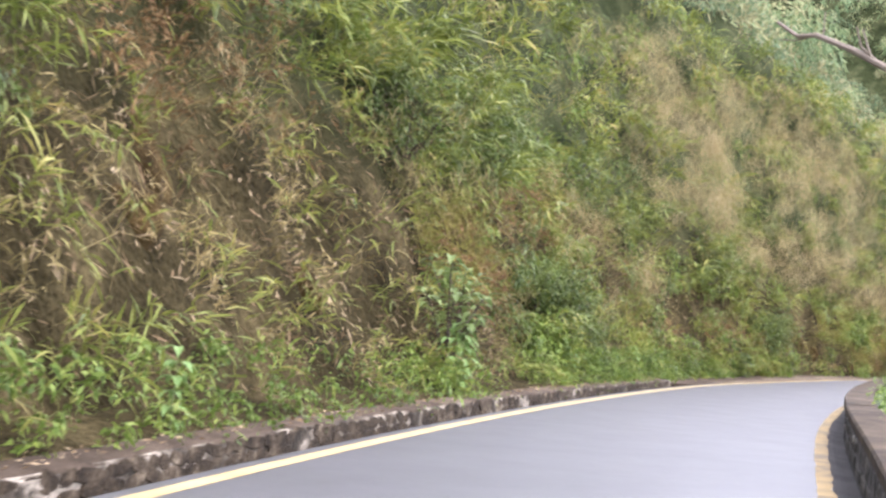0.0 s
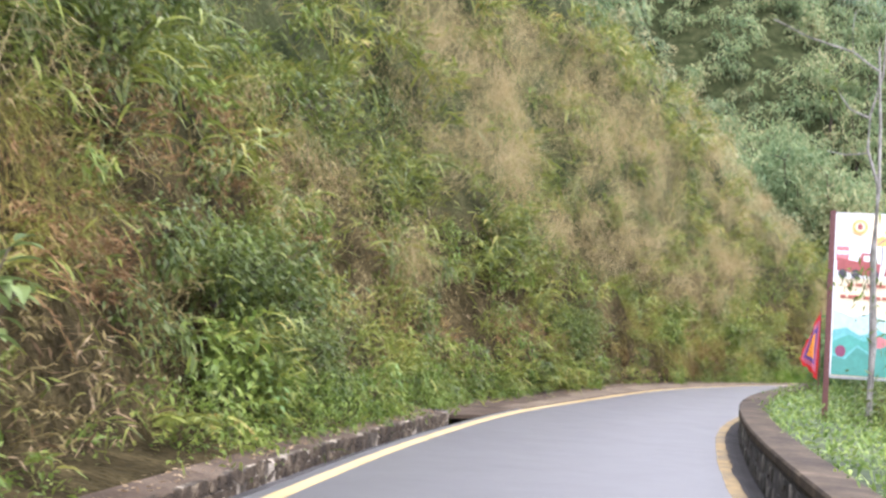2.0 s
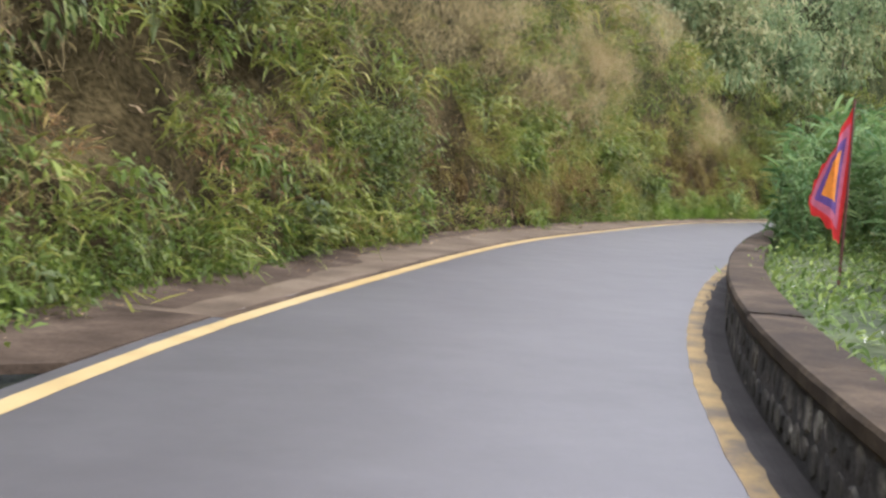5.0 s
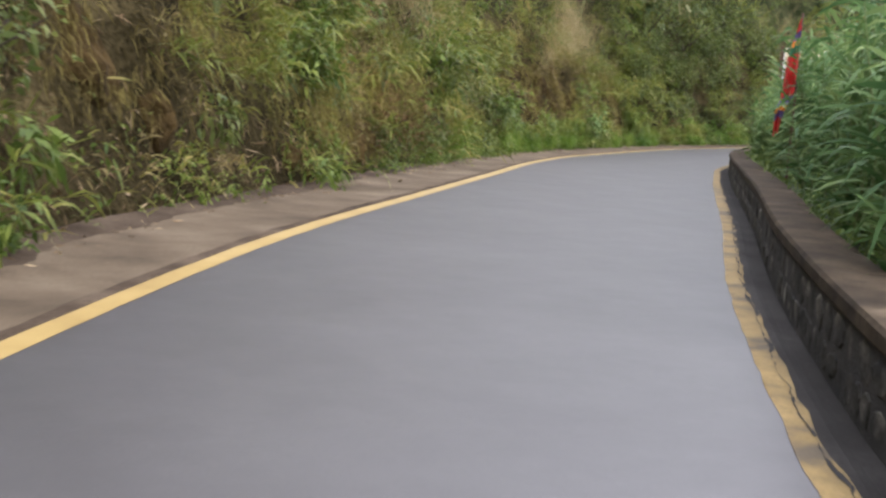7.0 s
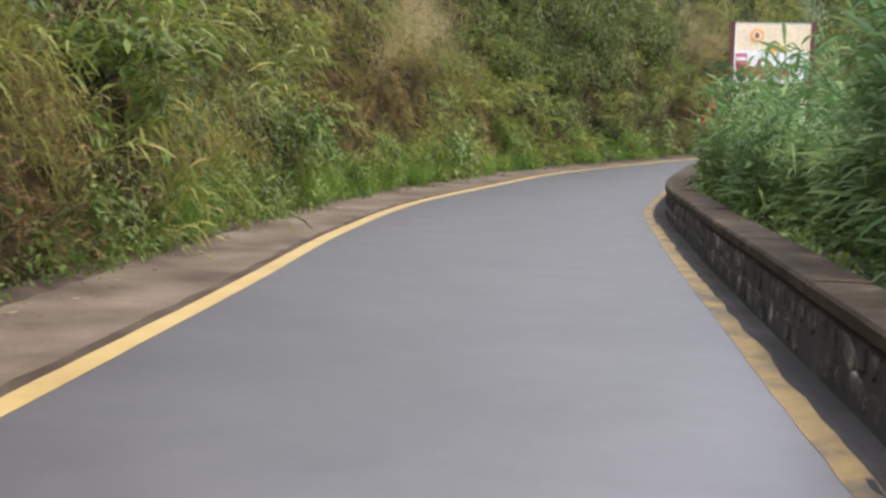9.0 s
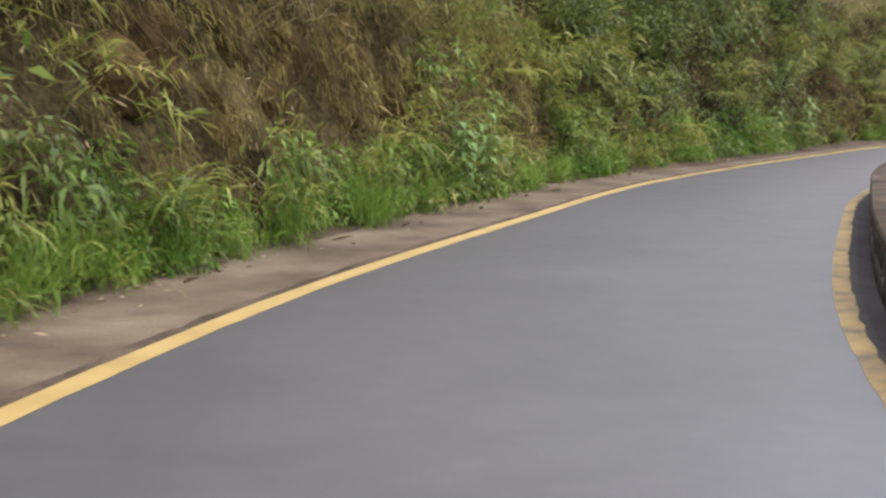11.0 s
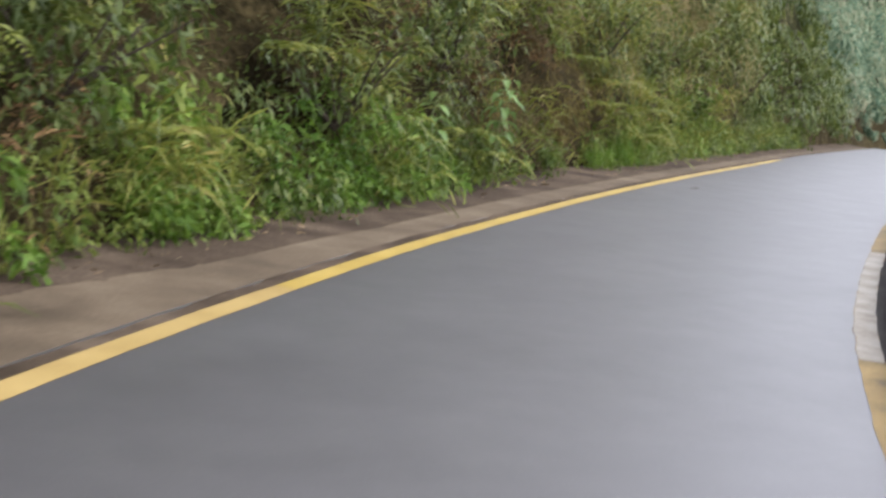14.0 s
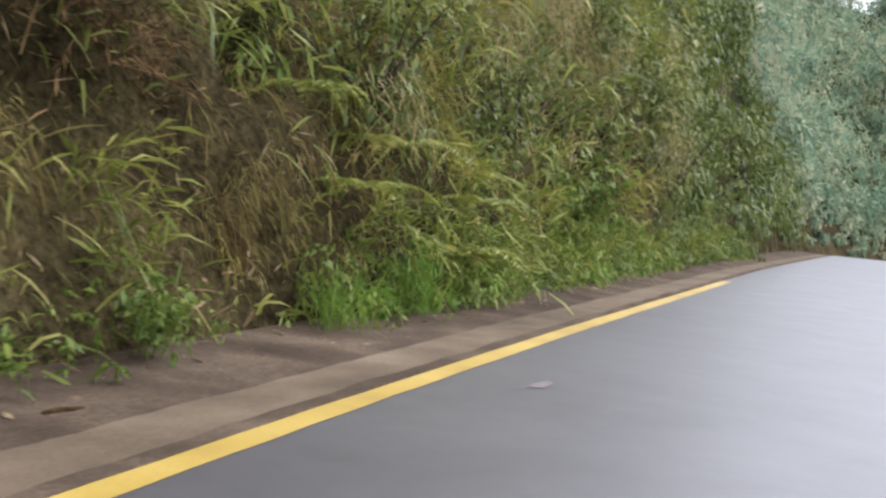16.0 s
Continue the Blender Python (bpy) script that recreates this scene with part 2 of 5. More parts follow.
ROAD_S = np.arange(-28, 280, 0.5)
tagged(new("road", strip("road", ROAD_S, [(0.17, 0), (-1.5, 0.0), (-3.0, 0.0), (lambda s: -width(s) - 0.05, 0)], ASPHALT)),
       "smooth grey asphalt mountain road, damp in places", "road", kind="structure")
tagged(new("shoulder", strip("shoulder", np.arange(38.8, 280, 0.4), [(lambda s: 2.2 + 0 * s, 0.08), (lambda s: 1.35 + wander(s, 0.2, 2, 1.1), 0.02), (0.8, -0.01), (0.15, -0.008)], SHOULDER)),
       "dirty brown concrete shoulder with leaf litter", "shoulder", kind="structure")
tagged(new("soil_wash", strip("soil_wash", np.arange(39.4, 200, 0.3), [(2.1, 0.09), (lambda s: 1.42 + wander(s, 0.2, 2, 1.1), 0.032), (lambda s: 1.22 - 0.58 * np.clip((s - 96) / 12, 0, 1) - 0.55 * np.clip((52 - s) / 9, 0, 1) - 0.18 * np.interp(s, (46, 51, 58, 62), (0, 1, 1, 0)) + (wander(s, 0.10, 12, 1.4) + wander(s, 0.10, 13, 0.4)) * np.interp(s, (90, 104), (1, 0.3)) - 0.08, -0.015)], WASH)),
       "dark damp soil washed onto the shoulder's edge", "soil", kind="structure")
DEEPER = lambda s: 0.45 * np.clip((s - 34.3) / 0.3, 0, 1)
tagged(new("ditch", strip("ditch", np.arange(-28, 39.2, 0.3), [(1.35, lambda s: -0.13 - DEEPER(s)), (0.45, lambda s: -0.12 - DEEPER(s)), (0.18, lambda s: -0.02 - DEEPER(s)), (0.15, -0.008)], GUTTER)),
       "dark damp concrete side ditch beside the road", "ditch", kind="structure")
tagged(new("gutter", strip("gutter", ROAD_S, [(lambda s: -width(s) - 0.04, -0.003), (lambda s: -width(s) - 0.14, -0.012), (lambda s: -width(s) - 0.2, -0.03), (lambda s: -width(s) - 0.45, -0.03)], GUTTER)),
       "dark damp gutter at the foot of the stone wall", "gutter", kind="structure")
SHIFT = lambda s: np.interp(s, (38, 48, 74, 82, 94, 104, 114, 120), (-0.055, -0.025, -0.025, -0.045, -0.065, -0.065, -0.03, -0.02))
# three stretches: cream-yellow, yellow, deep yellow
for run, paint, say in ((np.arange(-28, 42.1, 0.4), CREAM_YELLOW, "solid cream-yellow painted edge line"), (np.arange(42, 104.1, 0.4), YELLOW, "solid yellow painted edge line, slightly worn"), (np.arange(104, 134, 0.4), DEEP_YELLOW, "solid deep yellow painted edge line")):
    tagged(new("edge_line", strip("edge_line", run, [(lambda s: 0.075 + 0.02 * np.clip((s - 40) / 35, 0, 1) - 0.02 * np.clip((s - 95) / 8, 0, 1) + SHIFT(s) + wander(s, 0.01, 5, 0.5), 0.004), (lambda s: -0.105 + SHIFT(s) + wander(s, 0.01, 6, 0.5), 0.004)], paint)),
           say, "road marking", kind="structure")
tagged(new("edge_line", strip("edge_line", np.arange(-28, 200, 0.3), [(lambda s: 0.095 - width(s) + wander(s, 0.02, 7, 0.4), 0.004), (lambda s: -0.07 - width(s) + wander(s, 0.03, 8, 0.6) + wander(s, 0.03, 28, 0.31), 0.004)], YELLOW_WORN)),
       "worn, dirty yellow painted line beside the wall", "road marking", kind="structure")

DRY = leaf_material("straw_grass_plumes", [(0.15, (0.2033, 0.153, 0.0663)), (0.5, (0.3049, 0.2408, 0.1124)), (0.85, (0.4173, 0.3478, 0.1872))], 0.85, 0.45)
GOLD = leaf_material("yellowing_grass", [(0.1, (0.0782, 0.0792, 0.0154)), (0.5, (0.161, 0.1536, 0.0308)), (0.85, (0.2691, 0.2292, 0.0572))], 0.7, 0.4)
MOSS = leaf_material("golden_dry_moss", [(0.15, (0.0495, 0.0381, 0.012)), (0.5, (0.1155, 0.0896, 0.027)), (0.85, (0.22, 0.1848, 0.055))], 0.9, 0.3)
WITHERED = leaf_material("withered_leaves", [(0.15, (0.0708, 0.054, 0.0198)), (0.5, (0.1534, 0.126, 0.0462)), (0.85, (0.3186, 0.246, 0.11))], 0.7, 0.3)
CANE = leaf_material("cane_leaves", [(0.1, (0.0472, 0.0695, 0.0128)), (0.42, (0.1179, 0.1401, 0.0255)), (0.66, (0.1845, 0.2077, 0.0392)), (0.84, (0.251, 0.2318, 0.0562)), (0.95, (0.3075, 0.2318, 0.0767))], 0.42)
HERB = leaf_material("herb_leaves", [(0.1, (0.0385, 0.0679, 0.0109)), (0.5, (0.0961, 0.1423, 0.0244)), (0.85, (0.1797, 0.2185, 0.042))], 0.48)
BUSH = leaf_material("shrub_leaves", [(0.1, (0.0368, 0.057, 0.0131)), (0.5, (0.0765, 0.1042, 0.0245)), (0.9, (0.1499, 0.1666, 0.0427))], 0.42)
# distance haze is put into this leaf colour: paler and greyer-blue than leaves
HAZY_LEAF = leaf_material("haze_paled_leaves", [(0.05, (0.053, 0.102, 0.065)), (0.38, (0.124, 0.192, 0.121)), (0.62, (0.207, 0.262, 0.157)), (0.85, (0.340, 0.335, 0.216))], 0.75, 0.42, 0.16)
WEED = leaf_material("verge_weed_leaves", [(0.1, (0.0432, 0.0812, 0.0165)), (0.5, (0.1148, 0.175, 0.0396)), (0.85, (0.2228, 0.28, 0.0682))], 0.5)
YOUNG = leaf_material("young_reed_leaves", [(0.1, (0.045, 0.090, 0.026)), (0.5, (0.115, 0.180, 0.052)), (0.9, (0.225, 0.270, 0.095))], 0.65)
RUST = leaf_material("rusty_dead_fern", [(0.15, (0.055, 0.032, 0.014)), (0.5, (0.135, 0.080, 0.033)), (0.85, (0.26, 0.165, 0.075))], 0.85, 0.25)
# sage green, lightened to carry the haze over the middle distance
MID_HAZE_LEAF = leaf_material("sage_haze_leaves", [(0.05, (0.050, 0.086, 0.036)), (0.38, (0.122, 0.172, 0.078)), (0.62, (0.200, 0.238, 0.106)), (0.85, (0.285, 0.272, 0.135))], 0.75, 0.42, 0.16)
THICKET = leaf_material("thicket_leaves", [(0.05, (0.046, 0.080, 0.040)), (0.4, (0.110, 0.152, 0.078)), (0.65, (0.190, 0.205, 0.100)), (0.9, (0.31, 0.265, 0.14))], 0.7, 0.4, 0.2)
REED = leaf_material("reed_leaves", [(0.1, (0.038, 0.089, 0.028)), (0.5, (0.090, 0.163, 0.049)), (0.9, (0.187, 0.252, 0.084))], 0.6)
LITTER = leaf_material("dead_leaves", [(0.15, (0.07, 0.045, 0.022)), (0.5, (0.17, 0.115, 0.06)), (0.85, (0.36, 0.28, 0.17))], 0.9, 0.15)
BARK = two_scale("grey_brown_bark", 4, 40, [(0.3, (0.03, 0.0235, 0.017)), (0.6, (0.066, 0.0532, 0.039)), (0.8, (0.12, 0.1008, 0.075))], 0.3, 0.95, (0.6, 0.01), 0.1)
STALK = plain("green_stalk", (0.12, 0.15, 0.05), 0.6)
LUSH = leaf_material("lush_young_leaves", [(0.1, (0.0448, 0.1, 0.0105)), (0.5, (0.103, 0.1805, 0.0221)), (0.9, (0.1803, 0.2587, 0.0389))], 0.5)
PALE_BARK = two_scale("pale_grey_bark", 5, 40, [(0.3, (0.11, 0.10, 0.085)), (0.55, (0.22, 0.205, 0.18)), (0.8, (0.36, 0.34, 0.31))], 0.3, 0.95, (0.6, 0.008))
GREY_LEAF = leaf_material("broad_grey_green_leaves", [(0.1, (0.0633, 0.095, 0.0288)), (0.5, (0.1207, 0.162, 0.0496)), (0.9, (0.2012, 0.243, 0.076))], 0.45)
PALE_LEAF = leaf_material("broad_pale_leaves", [(0.1, (0.084, 0.1464, 0.042)), (0.5, (0.1512, 0.2325, 0.0714)), (0.9, (0.2268, 0.31, 0.1092))], 0.45)
ROCK = two_scale("dark_rock", 2.4, 14, [(0.3, (0.0161, 0.0102, 0.0034)), (0.55, (0.0375, 0.0242, 0.0079)), (0.8, (0.0892, 0.059, 0.0198))], 0.35, 0.95, (0.9, 0.06), 0.08)

tagged(new("dirt_seam", strip("dirt_seam", np.arange(39, 200, 0.25), [(lambda s: 0.21 + SHIFT(s) + wander(s, 0.05, 14, 0.5), 0.004), (lambda s: 0.06 + SHIFT(s), 0.002)], WASH)),
       "dark dirty joint between the painted line and shoulder", "joint", kind="structure")
PALE = two_scale("bleached_paint", 3.0, 40, [(0.3, (0.165, 0.143, 0.112)), (0.6, (0.286, 0.264, 0.224))], 0.15, 0.7, (0.3, 0.003), 0.3)
tagged(new("bleached_line", strip("bleached_line", np.arange(104.5, 112, 0.3), [(lambda s: 0.09 - width(s) + wander(s, 0.02, 7, 0.4), 0.008), (lambda s: -0.08 - width(s) + wander(s, 0.02, 8, 0.4), 0.008)], PALE)),
       "bleached stretch of the painted line beside the wall", "road marking", kind="structure")
TAR = plain("dark_crack", (0.012, 0.011, 0.010), 0.9)
tagged(new("crack", strip("crack", np.arange(44, 62, 0.07), [(lambda s: -0.035 - width(s) + wander(s, 0.05, 15, 0.6) + wander(s, 0.025, 16, 0.12), 0.007), (lambda s: -0.036 - width(s) + wander(s, 0.05, 15, 0.6) - np.clip(wander(s, 0.09, 17, 0.5) + wander(s, 0.03, 18, 0.12), 0.0, 0.03), 0.007)], TAR)),
       "broken dark crack along the worn yellow line", "crack", kind="structure")

# ---- the hillside and the ground below ----
LEAN = ((-30, 0.40), (40, 0.37), (52, 0.36), (66, 0.31), (84, 0.30), (92, 0.37), (112, 0.37), (138, 0.33), (146, 0.31), (160, 0.31), (172, 0.62), (230, 0.7))
BENCH = ((-30, 14), (58, 14), (78, 12.5), (86, 8), (92, 7), (112, 7), (119, 13), (150, 14), (172, 30), (290, 30))
RISE = ((-30, 0.95), (56, 0.95), (74, 1.2), (88, 1.8), (112, 1.8), (122, 1.3), (150, 1.0), (290, 0.9))
TOP = ((-30, 45), (170, 45), (200, 44), (222, 43), (234, 37), (246, 31), (290, 29))
HOLLOWS = ((31.4, 3.4, 0.9, 0.5), (34.6, 4.2, 0.9, 0.6), (32.8, 2.9, 0.6, 0.4), (37.4, 3.7, 0.8, 0.5), (30.6, 2.1, 0.5, 0.4), (21.5, 5.0, 1.0, 0.7), (34.3, 5.3, 1.3, 0.8), (31.9, 8.4, 1.6, 1.0), (40.6, 6.5, 1.0, 0.8), (33.1, 4.4, 0.9, 0.5), (40.5, 1.9, 0.9, 0.5), (45.0, 2.4, 0.9, 0.5), (33.7, 2.4, 0.6, 0.5), (24.6, 3.2, 0.8, 0.5), (26.0, 7.0, 1.4, 0.8),
           (50.2, 2.8, 1.0, 0.5), (58.0, 2.6, 1.0, 0.5), (64.6, 1.9, 0.8, 0.6), (69.5, 2.7, 1.2, 0.6), (75.5, 2.2, 1.0, 0.6), (98.8, 1.9, 0.7, 0.8), (101.5, 2.8, 0.8, 0.7), (104.9, 1.4, 0.6, 0.5), (107.6, 2.4, 1.0, 0.6), (108.2, 0.9, 0.7, 0.4),
           (110.8, 1.6, 0.6, 0.5), (112.2, 3.0, 0.9, 0.6), (119.3, 2.2, 0.8, 0.4), (121.5, 3.3, 0.9, 0.6), (124.4, 1.9, 0.8, 0.5), (127.6, 2.6, 0.9, 0.6), (131.0, 1.5, 1.1, 0.5), (134.0, 3.1, 1.0, 0.8), (139.0, 2.2, 1.2, 0.8), (145.0, 3.6, 1.5, 1.2), (150.0, 6.0, 1.6, 1.4))


def patches(s, h, spots):
    """1 in the middle of the given oval spots (s, h, half length, half height), 0 away from them."""
    out = np.zeros_like(s)
    for a, b, ra, rb in spots:
        out = np.maximum(out, np.exp(-(((s - a) / ra) ** 2 + ((h - b) / rb) ** 2) ** 1.5))
    return out


def hill(s, h, rough=1.0):
    """Distance from the left line of the cut slope at height h."""
    s, h = np.asarray(s, float), np.asarray(h, float)
    k, b, r = smooth(LEAN, s), smooth(BENCH, s), smooth(RISE, s)
    h = np.where(h > 8, 8 + (h - 8) / np.clip((smooth(TOP, s) - 8) / 37, 0.1, 1), h)
    bumps = np.array([0.34 * noise.noise(Vector((a / 2.1, b / 1.7, 7.0))) + 0.6 * noise.noise(Vector((a / 7, b / 5, 3.0))) for a, b in zip(s.ravel(), h.ravel())]).reshape(s.shape)
    return 1.62 + k * np.minimum(h, b) + r * np.maximum(h - b, 0) + rough * bumps * np.clip(h / 1.5, 0, 1) + 0.75 * patches(s, h, HOLLOWS)


def grid_faces(n, m):
    i, j = np.meshgrid(np.arange(n - 1), np.arange(m - 1), indexing="ij")
    a = (i * m + j).ravel()
    return np.stack([a, a + m, a + m + 1, a + 1], 1).tolist()


hs = np.arange(-28, 280, 0.6)
hh = np.r_[-0.4, 0.1, 0.3, np.arange(0.6, 8, 0.35), np.arange(8, 16, 0.8), np.arange(17, 46, 2.5)]
S, Hh = np.meshgrid(hs, hh, indexing="ij")
Hs = np.where(Hh > 8, 8 + (Hh - 8) * np.clip((smooth(TOP, S) - 8) / 37, 0.1, 1), Hh)
LAT = hill(S, np.maximum(Hs, 0))
LAT = np.where((S < 34.5) & (Hh < 0.2), 0.64 + 0.06 * (Hh > 0), LAT)
back = ((25, 0.0), (70, -6.0), (150, -40.0))
LAT = np.c_[LAT, [LAT[:, -1] + a for a, _ in back][0][:, None], [LAT[:, -1] + a for a, _ in back][1][:, None], [LAT[:, -1] + a for a, _ in back][2][:, None]]
Hs = np.c_[Hs, Hs[:, -1:] + [b for _, b in back]]
S = np.c_[S, S[:, :3]]
pts = place(S.ravel(), LAT.ravel(), Hs.ravel())
tagged(new("hillside", mesh_of("hillside", pts, grid_faces(*S.shape), HILL, True)), "steep brown soil and rock road cutting", "hillside", kind="structure")

drop = np.array([(0.30, 0.36), (1.2, 0.42), (2.6, 0.36), (4, -0.3), (8, -4), (20, -14), (38, -31)])
gs = np.arange(-28, 280, 2.0)
cols = [place(gs, -width(gs) - a - 0.35, b + (0.06 * np.sin(gs * 1.3 + a) if a > 1 else 0)) for a, b in drop]
verge = np.stack(cols, 1).reshape(-1, 3)
tagged(new("verge", mesh_of("verge", verge, [f[::-1] for f in grid_faces(len(gs), len(drop))], VALLEY, True)), "green verge falling away behind the roadside wall", "verge", kind="structure")
gr = np.array([(-2500, -2500, -30), (2500, -2500, -30), (2500, 2500, -30), (-2500, 2500, -30)])
tagged(new("ground", mesh_of("ground", gr, [(0, 1, 2, 3)], VALLEY)), "green valley ground far below the road", "ground", kind="structure")

# ---- leaves in bulk ----
RNG = np.random.default_rng(4)


def unit(v):
    return v / np.maximum(np.linalg.norm(v, axis=-1, keepdims=True), 1e-9)


SHAPES = {"chip": (0.75, 0.45), "cane": (0.35, 1.0, 0.05), "blade": (0.6, 1.0, 0.8, 0.06), "leaf": (0.12, 1.0, 0.05), "hair": (1.0, 0.6, 0.3), "wisp": (1.0, 0.35), "long": (0.5, 0.95, 1.0, 0.7, 0.05)}


def blades(base, aim, length, wide, droop, shape="blade", normal=None):
    """Verts and quads of many tapered, drooping leaves. aim: unit vectors along which they start."""
    n, form = len(base), np.array(SHAPES[shape])
    seg = len(form) - 1
    side = unit(np.cross(aim, RNG.normal(size=(n, 3)) * 0.6 + [0, 0, 1] if normal is None else normal))
    t = np.linspace(0, 1, seg + 1)
    pos = base[:, None] + aim[:, None] * (length[:, None] * t)[..., None]
    pos[..., 2] -= (droop * length)[:, None] * t**2
    off = side[:, None] * (wide[:, None] * form * 0.5)[..., None]
    v = np.stack([pos - off, pos + off], 2).reshape(n, -1, 3)
    q = np.array([[2 * k, 2 * k + 1, 2 * k + 3, 2 * k + 2] for k in range(seg)])
    f = (np.arange(n) * 2 * (seg + 1))[:, None, None] + q
    return v.reshape(-1, 3), f.reshape(-1, 4)


def quick_mesh(name, v, f, mat):
    me = bpy.data.meshes.new(name)
    me.vertices.add(len(v))
    me.vertices.foreach_set("co", np.ascontiguousarray(v, dtype=np.float32).ravel())
    me.loops.add(f.size)
    me.loops.foreach_set("vertex_index", f.ravel().astype(np.int32))
    me.polygons.add(len(f))
    me.polygons.foreach_set("loop_start", np.arange(0, f.size, f.shape[1], dtype=np.int32))
    me.materials.append(mat)
    me.update()
    me.validate()
    return me


def joined(pieces):
    """Several (verts, faces) as one."""
    vs, fs, n = [], [], 0
    for v, f in pieces:
        vs.append(v)
        fs.append(f + n)
        n += len(v)
    return np.concatenate(vs), np.concatenate(fs)


SOIL_SPOTS = ((12.5, 2.0, 5.0, 1.9), (16.0, 2.7, 5.5, 1.9), (20.6, 1.1, 2.8, 1.1), (10.5, 3.2, 2, 1.3), (22.4, 1.0, 1.9, 1.0), (36, 3.3, 0.8, 0.5), (53.5, 1.4, 2.8, 1.5), (58, 0.7, 2.6, 0.8), (63, 0.6, 2.2, 0.7), (67, 0.9, 2.0, 0.7),
              (88.5, 1.9, 4.2, 1.3), (85.0, 1.7, 2.5, 1.0), (95.6, 1.2, 1.9, 0.95), (118.3, 0.9, 1.9, 1.25), (115.4, 1.1, 1.2, 0.6), (41, 2.0, 1.2, 0.5), (74, 1.2, 1.5, 0.5))
STRAW_SPOTS = ((48, 8.8, 8, 3), (45, 5.8, 6, 1.8), (31.5, 3.8, 2.2, 0.9), (37.5, 2.3, 1.2, 0.9), (36, 2.6, 1.5, 0.8), (60, 8, 9, 4), (55, 4.5, 7, 1.3), (81, 9.5, 9, 4), (90, 3.8, 5, 1.2),
               (127, 4.4, 5, 2.0), (121, 5.2, 3, 1.6), (66, 3.2, 4, 1.0), (134, 3.2, 3, 1.2), (72, 5, 5, 1.5))


def on_hill(n, s0, s1, h0, h1, power=1.0, out=0.0):
    s = RNG.uniform(s0, s1, n)
    h = h0 + (h1 - h0) * RNG.uniform(0, 1, n) ** power
    p = place(s, hill(s, h) - out, h)
    _, d = along(s)
    return s, h, p, unit(np.c_[d[:, 1], -d[:, 0], np.full(n, 0.5)])


def clumps(p, facing, count, reach, wide, droop, spread=0.6, lift=0.5, shape="blade", loose=0.12, sizes=(0.7, 1.25)):
    """A clump of leaves at each point p."""
    n = len(p)
    size = np.repeat(RNG.uniform(*sizes, n), count)
    base = np.repeat(p, count, 0) + RNG.normal(size=(n * count, 3)) * loose
    aim = unit(np.repeat(facing, count, 0) + RNG.normal(size=(n * count, 3)) * spread + [0, 0, lift])
    k = n * count
    return blades(base, aim, RNG.uniform(*reach, k) * size, RNG.uniform(*wide, k) * size, RNG.uniform(*droop, k), shape)


def mounds(c, facing, radius, count, leaf, wide, droop, shape="leaf", flat=0.75, lie=0.6):
    """Bulging heaps of leaves round the points c; lie: how far the leaves lie along the heap's surface."""
    k = len(c) * count
    out = unit(np.repeat(facing, count, 0) * 0.8 + RNG.normal(size=(k, 3)))
    r = np.repeat(radius, count)
    base = np.repeat(c, count, 0) + out * (r * RNG.uniform(0.55, 1.0, k))[:, None] * [1, 1, flat]
    turn = unit(np.cross(out, RNG.normal(size=(k, 3))) - [0, 0, 0.3])
    aim = unit(turn * lie + out * (1 - lie) * RNG.uniform(0.2, 1.6, k)[:, None])
    normal = out + RNG.normal(size=(k, 3)) * (0.25 + 0.5 * (1 - lie))
    size = np.repeat(RNG.uniform(0.75, 1.3, len(c)), count)
    return blades(base, aim, RNG.uniform(*leaf, k) * size, RNG.uniform(*wide, k) * size, RNG.uniform(*droop, k), shape, normal)


def field(s, h, size, seed):
    return np.array([noise.noise(Vector((a / size, b / size, seed))) for a, b in zip(s, h)])


# low green cover, thin on the bare spots
s_, h_, p_, o_ = on_hill(7000, -4, 140, 0.05, 12, 1.3, 0.05)
keep = RNG.uniform(0, 1, len(s_)) > np.where(s_ < 24, 0.82, 0.96) * patches(s_, h_, SOIL_SPOTS) + 0.5 * patches(s_, h_, STRAW_SPOTS) + 0.9 * patches(s_, h_, HOLLOWS)
v, f = clumps(p_[keep], o_[keep], 4, (0.16, 0.45), (0.016, 0.036), (0.2, 0.9), 0.75, 0.3)
tagged(new("hillside_grass", quick_mesh("hillside_grass", v, f, GRASS)), "green and yellowing grass covering the cutting", "grass", kind="stuff")


def sown(s0, s1, h0, h1, step, out, jitter=0.45):
    """Points over the slope in a loose, even spread."""
    s, h = [q.ravel() for q in np.meshgrid(np.arange(s0, s1, step), np.arange(h0, h1, step), indexing="ij")]
    s, h = s + RNG.uniform(-jitter, jitter, len(s)) * step, np.maximum(h + RNG.uniform(-jitter, jitter, len(s)) * step, 0.1)
    p = place(s, hill(s, h) - out, h)
    _, d = along(s)
    return s, h, p, unit(np.c_[d[:, 1], -d[:, 0], np.full(len(s), 0.5)])


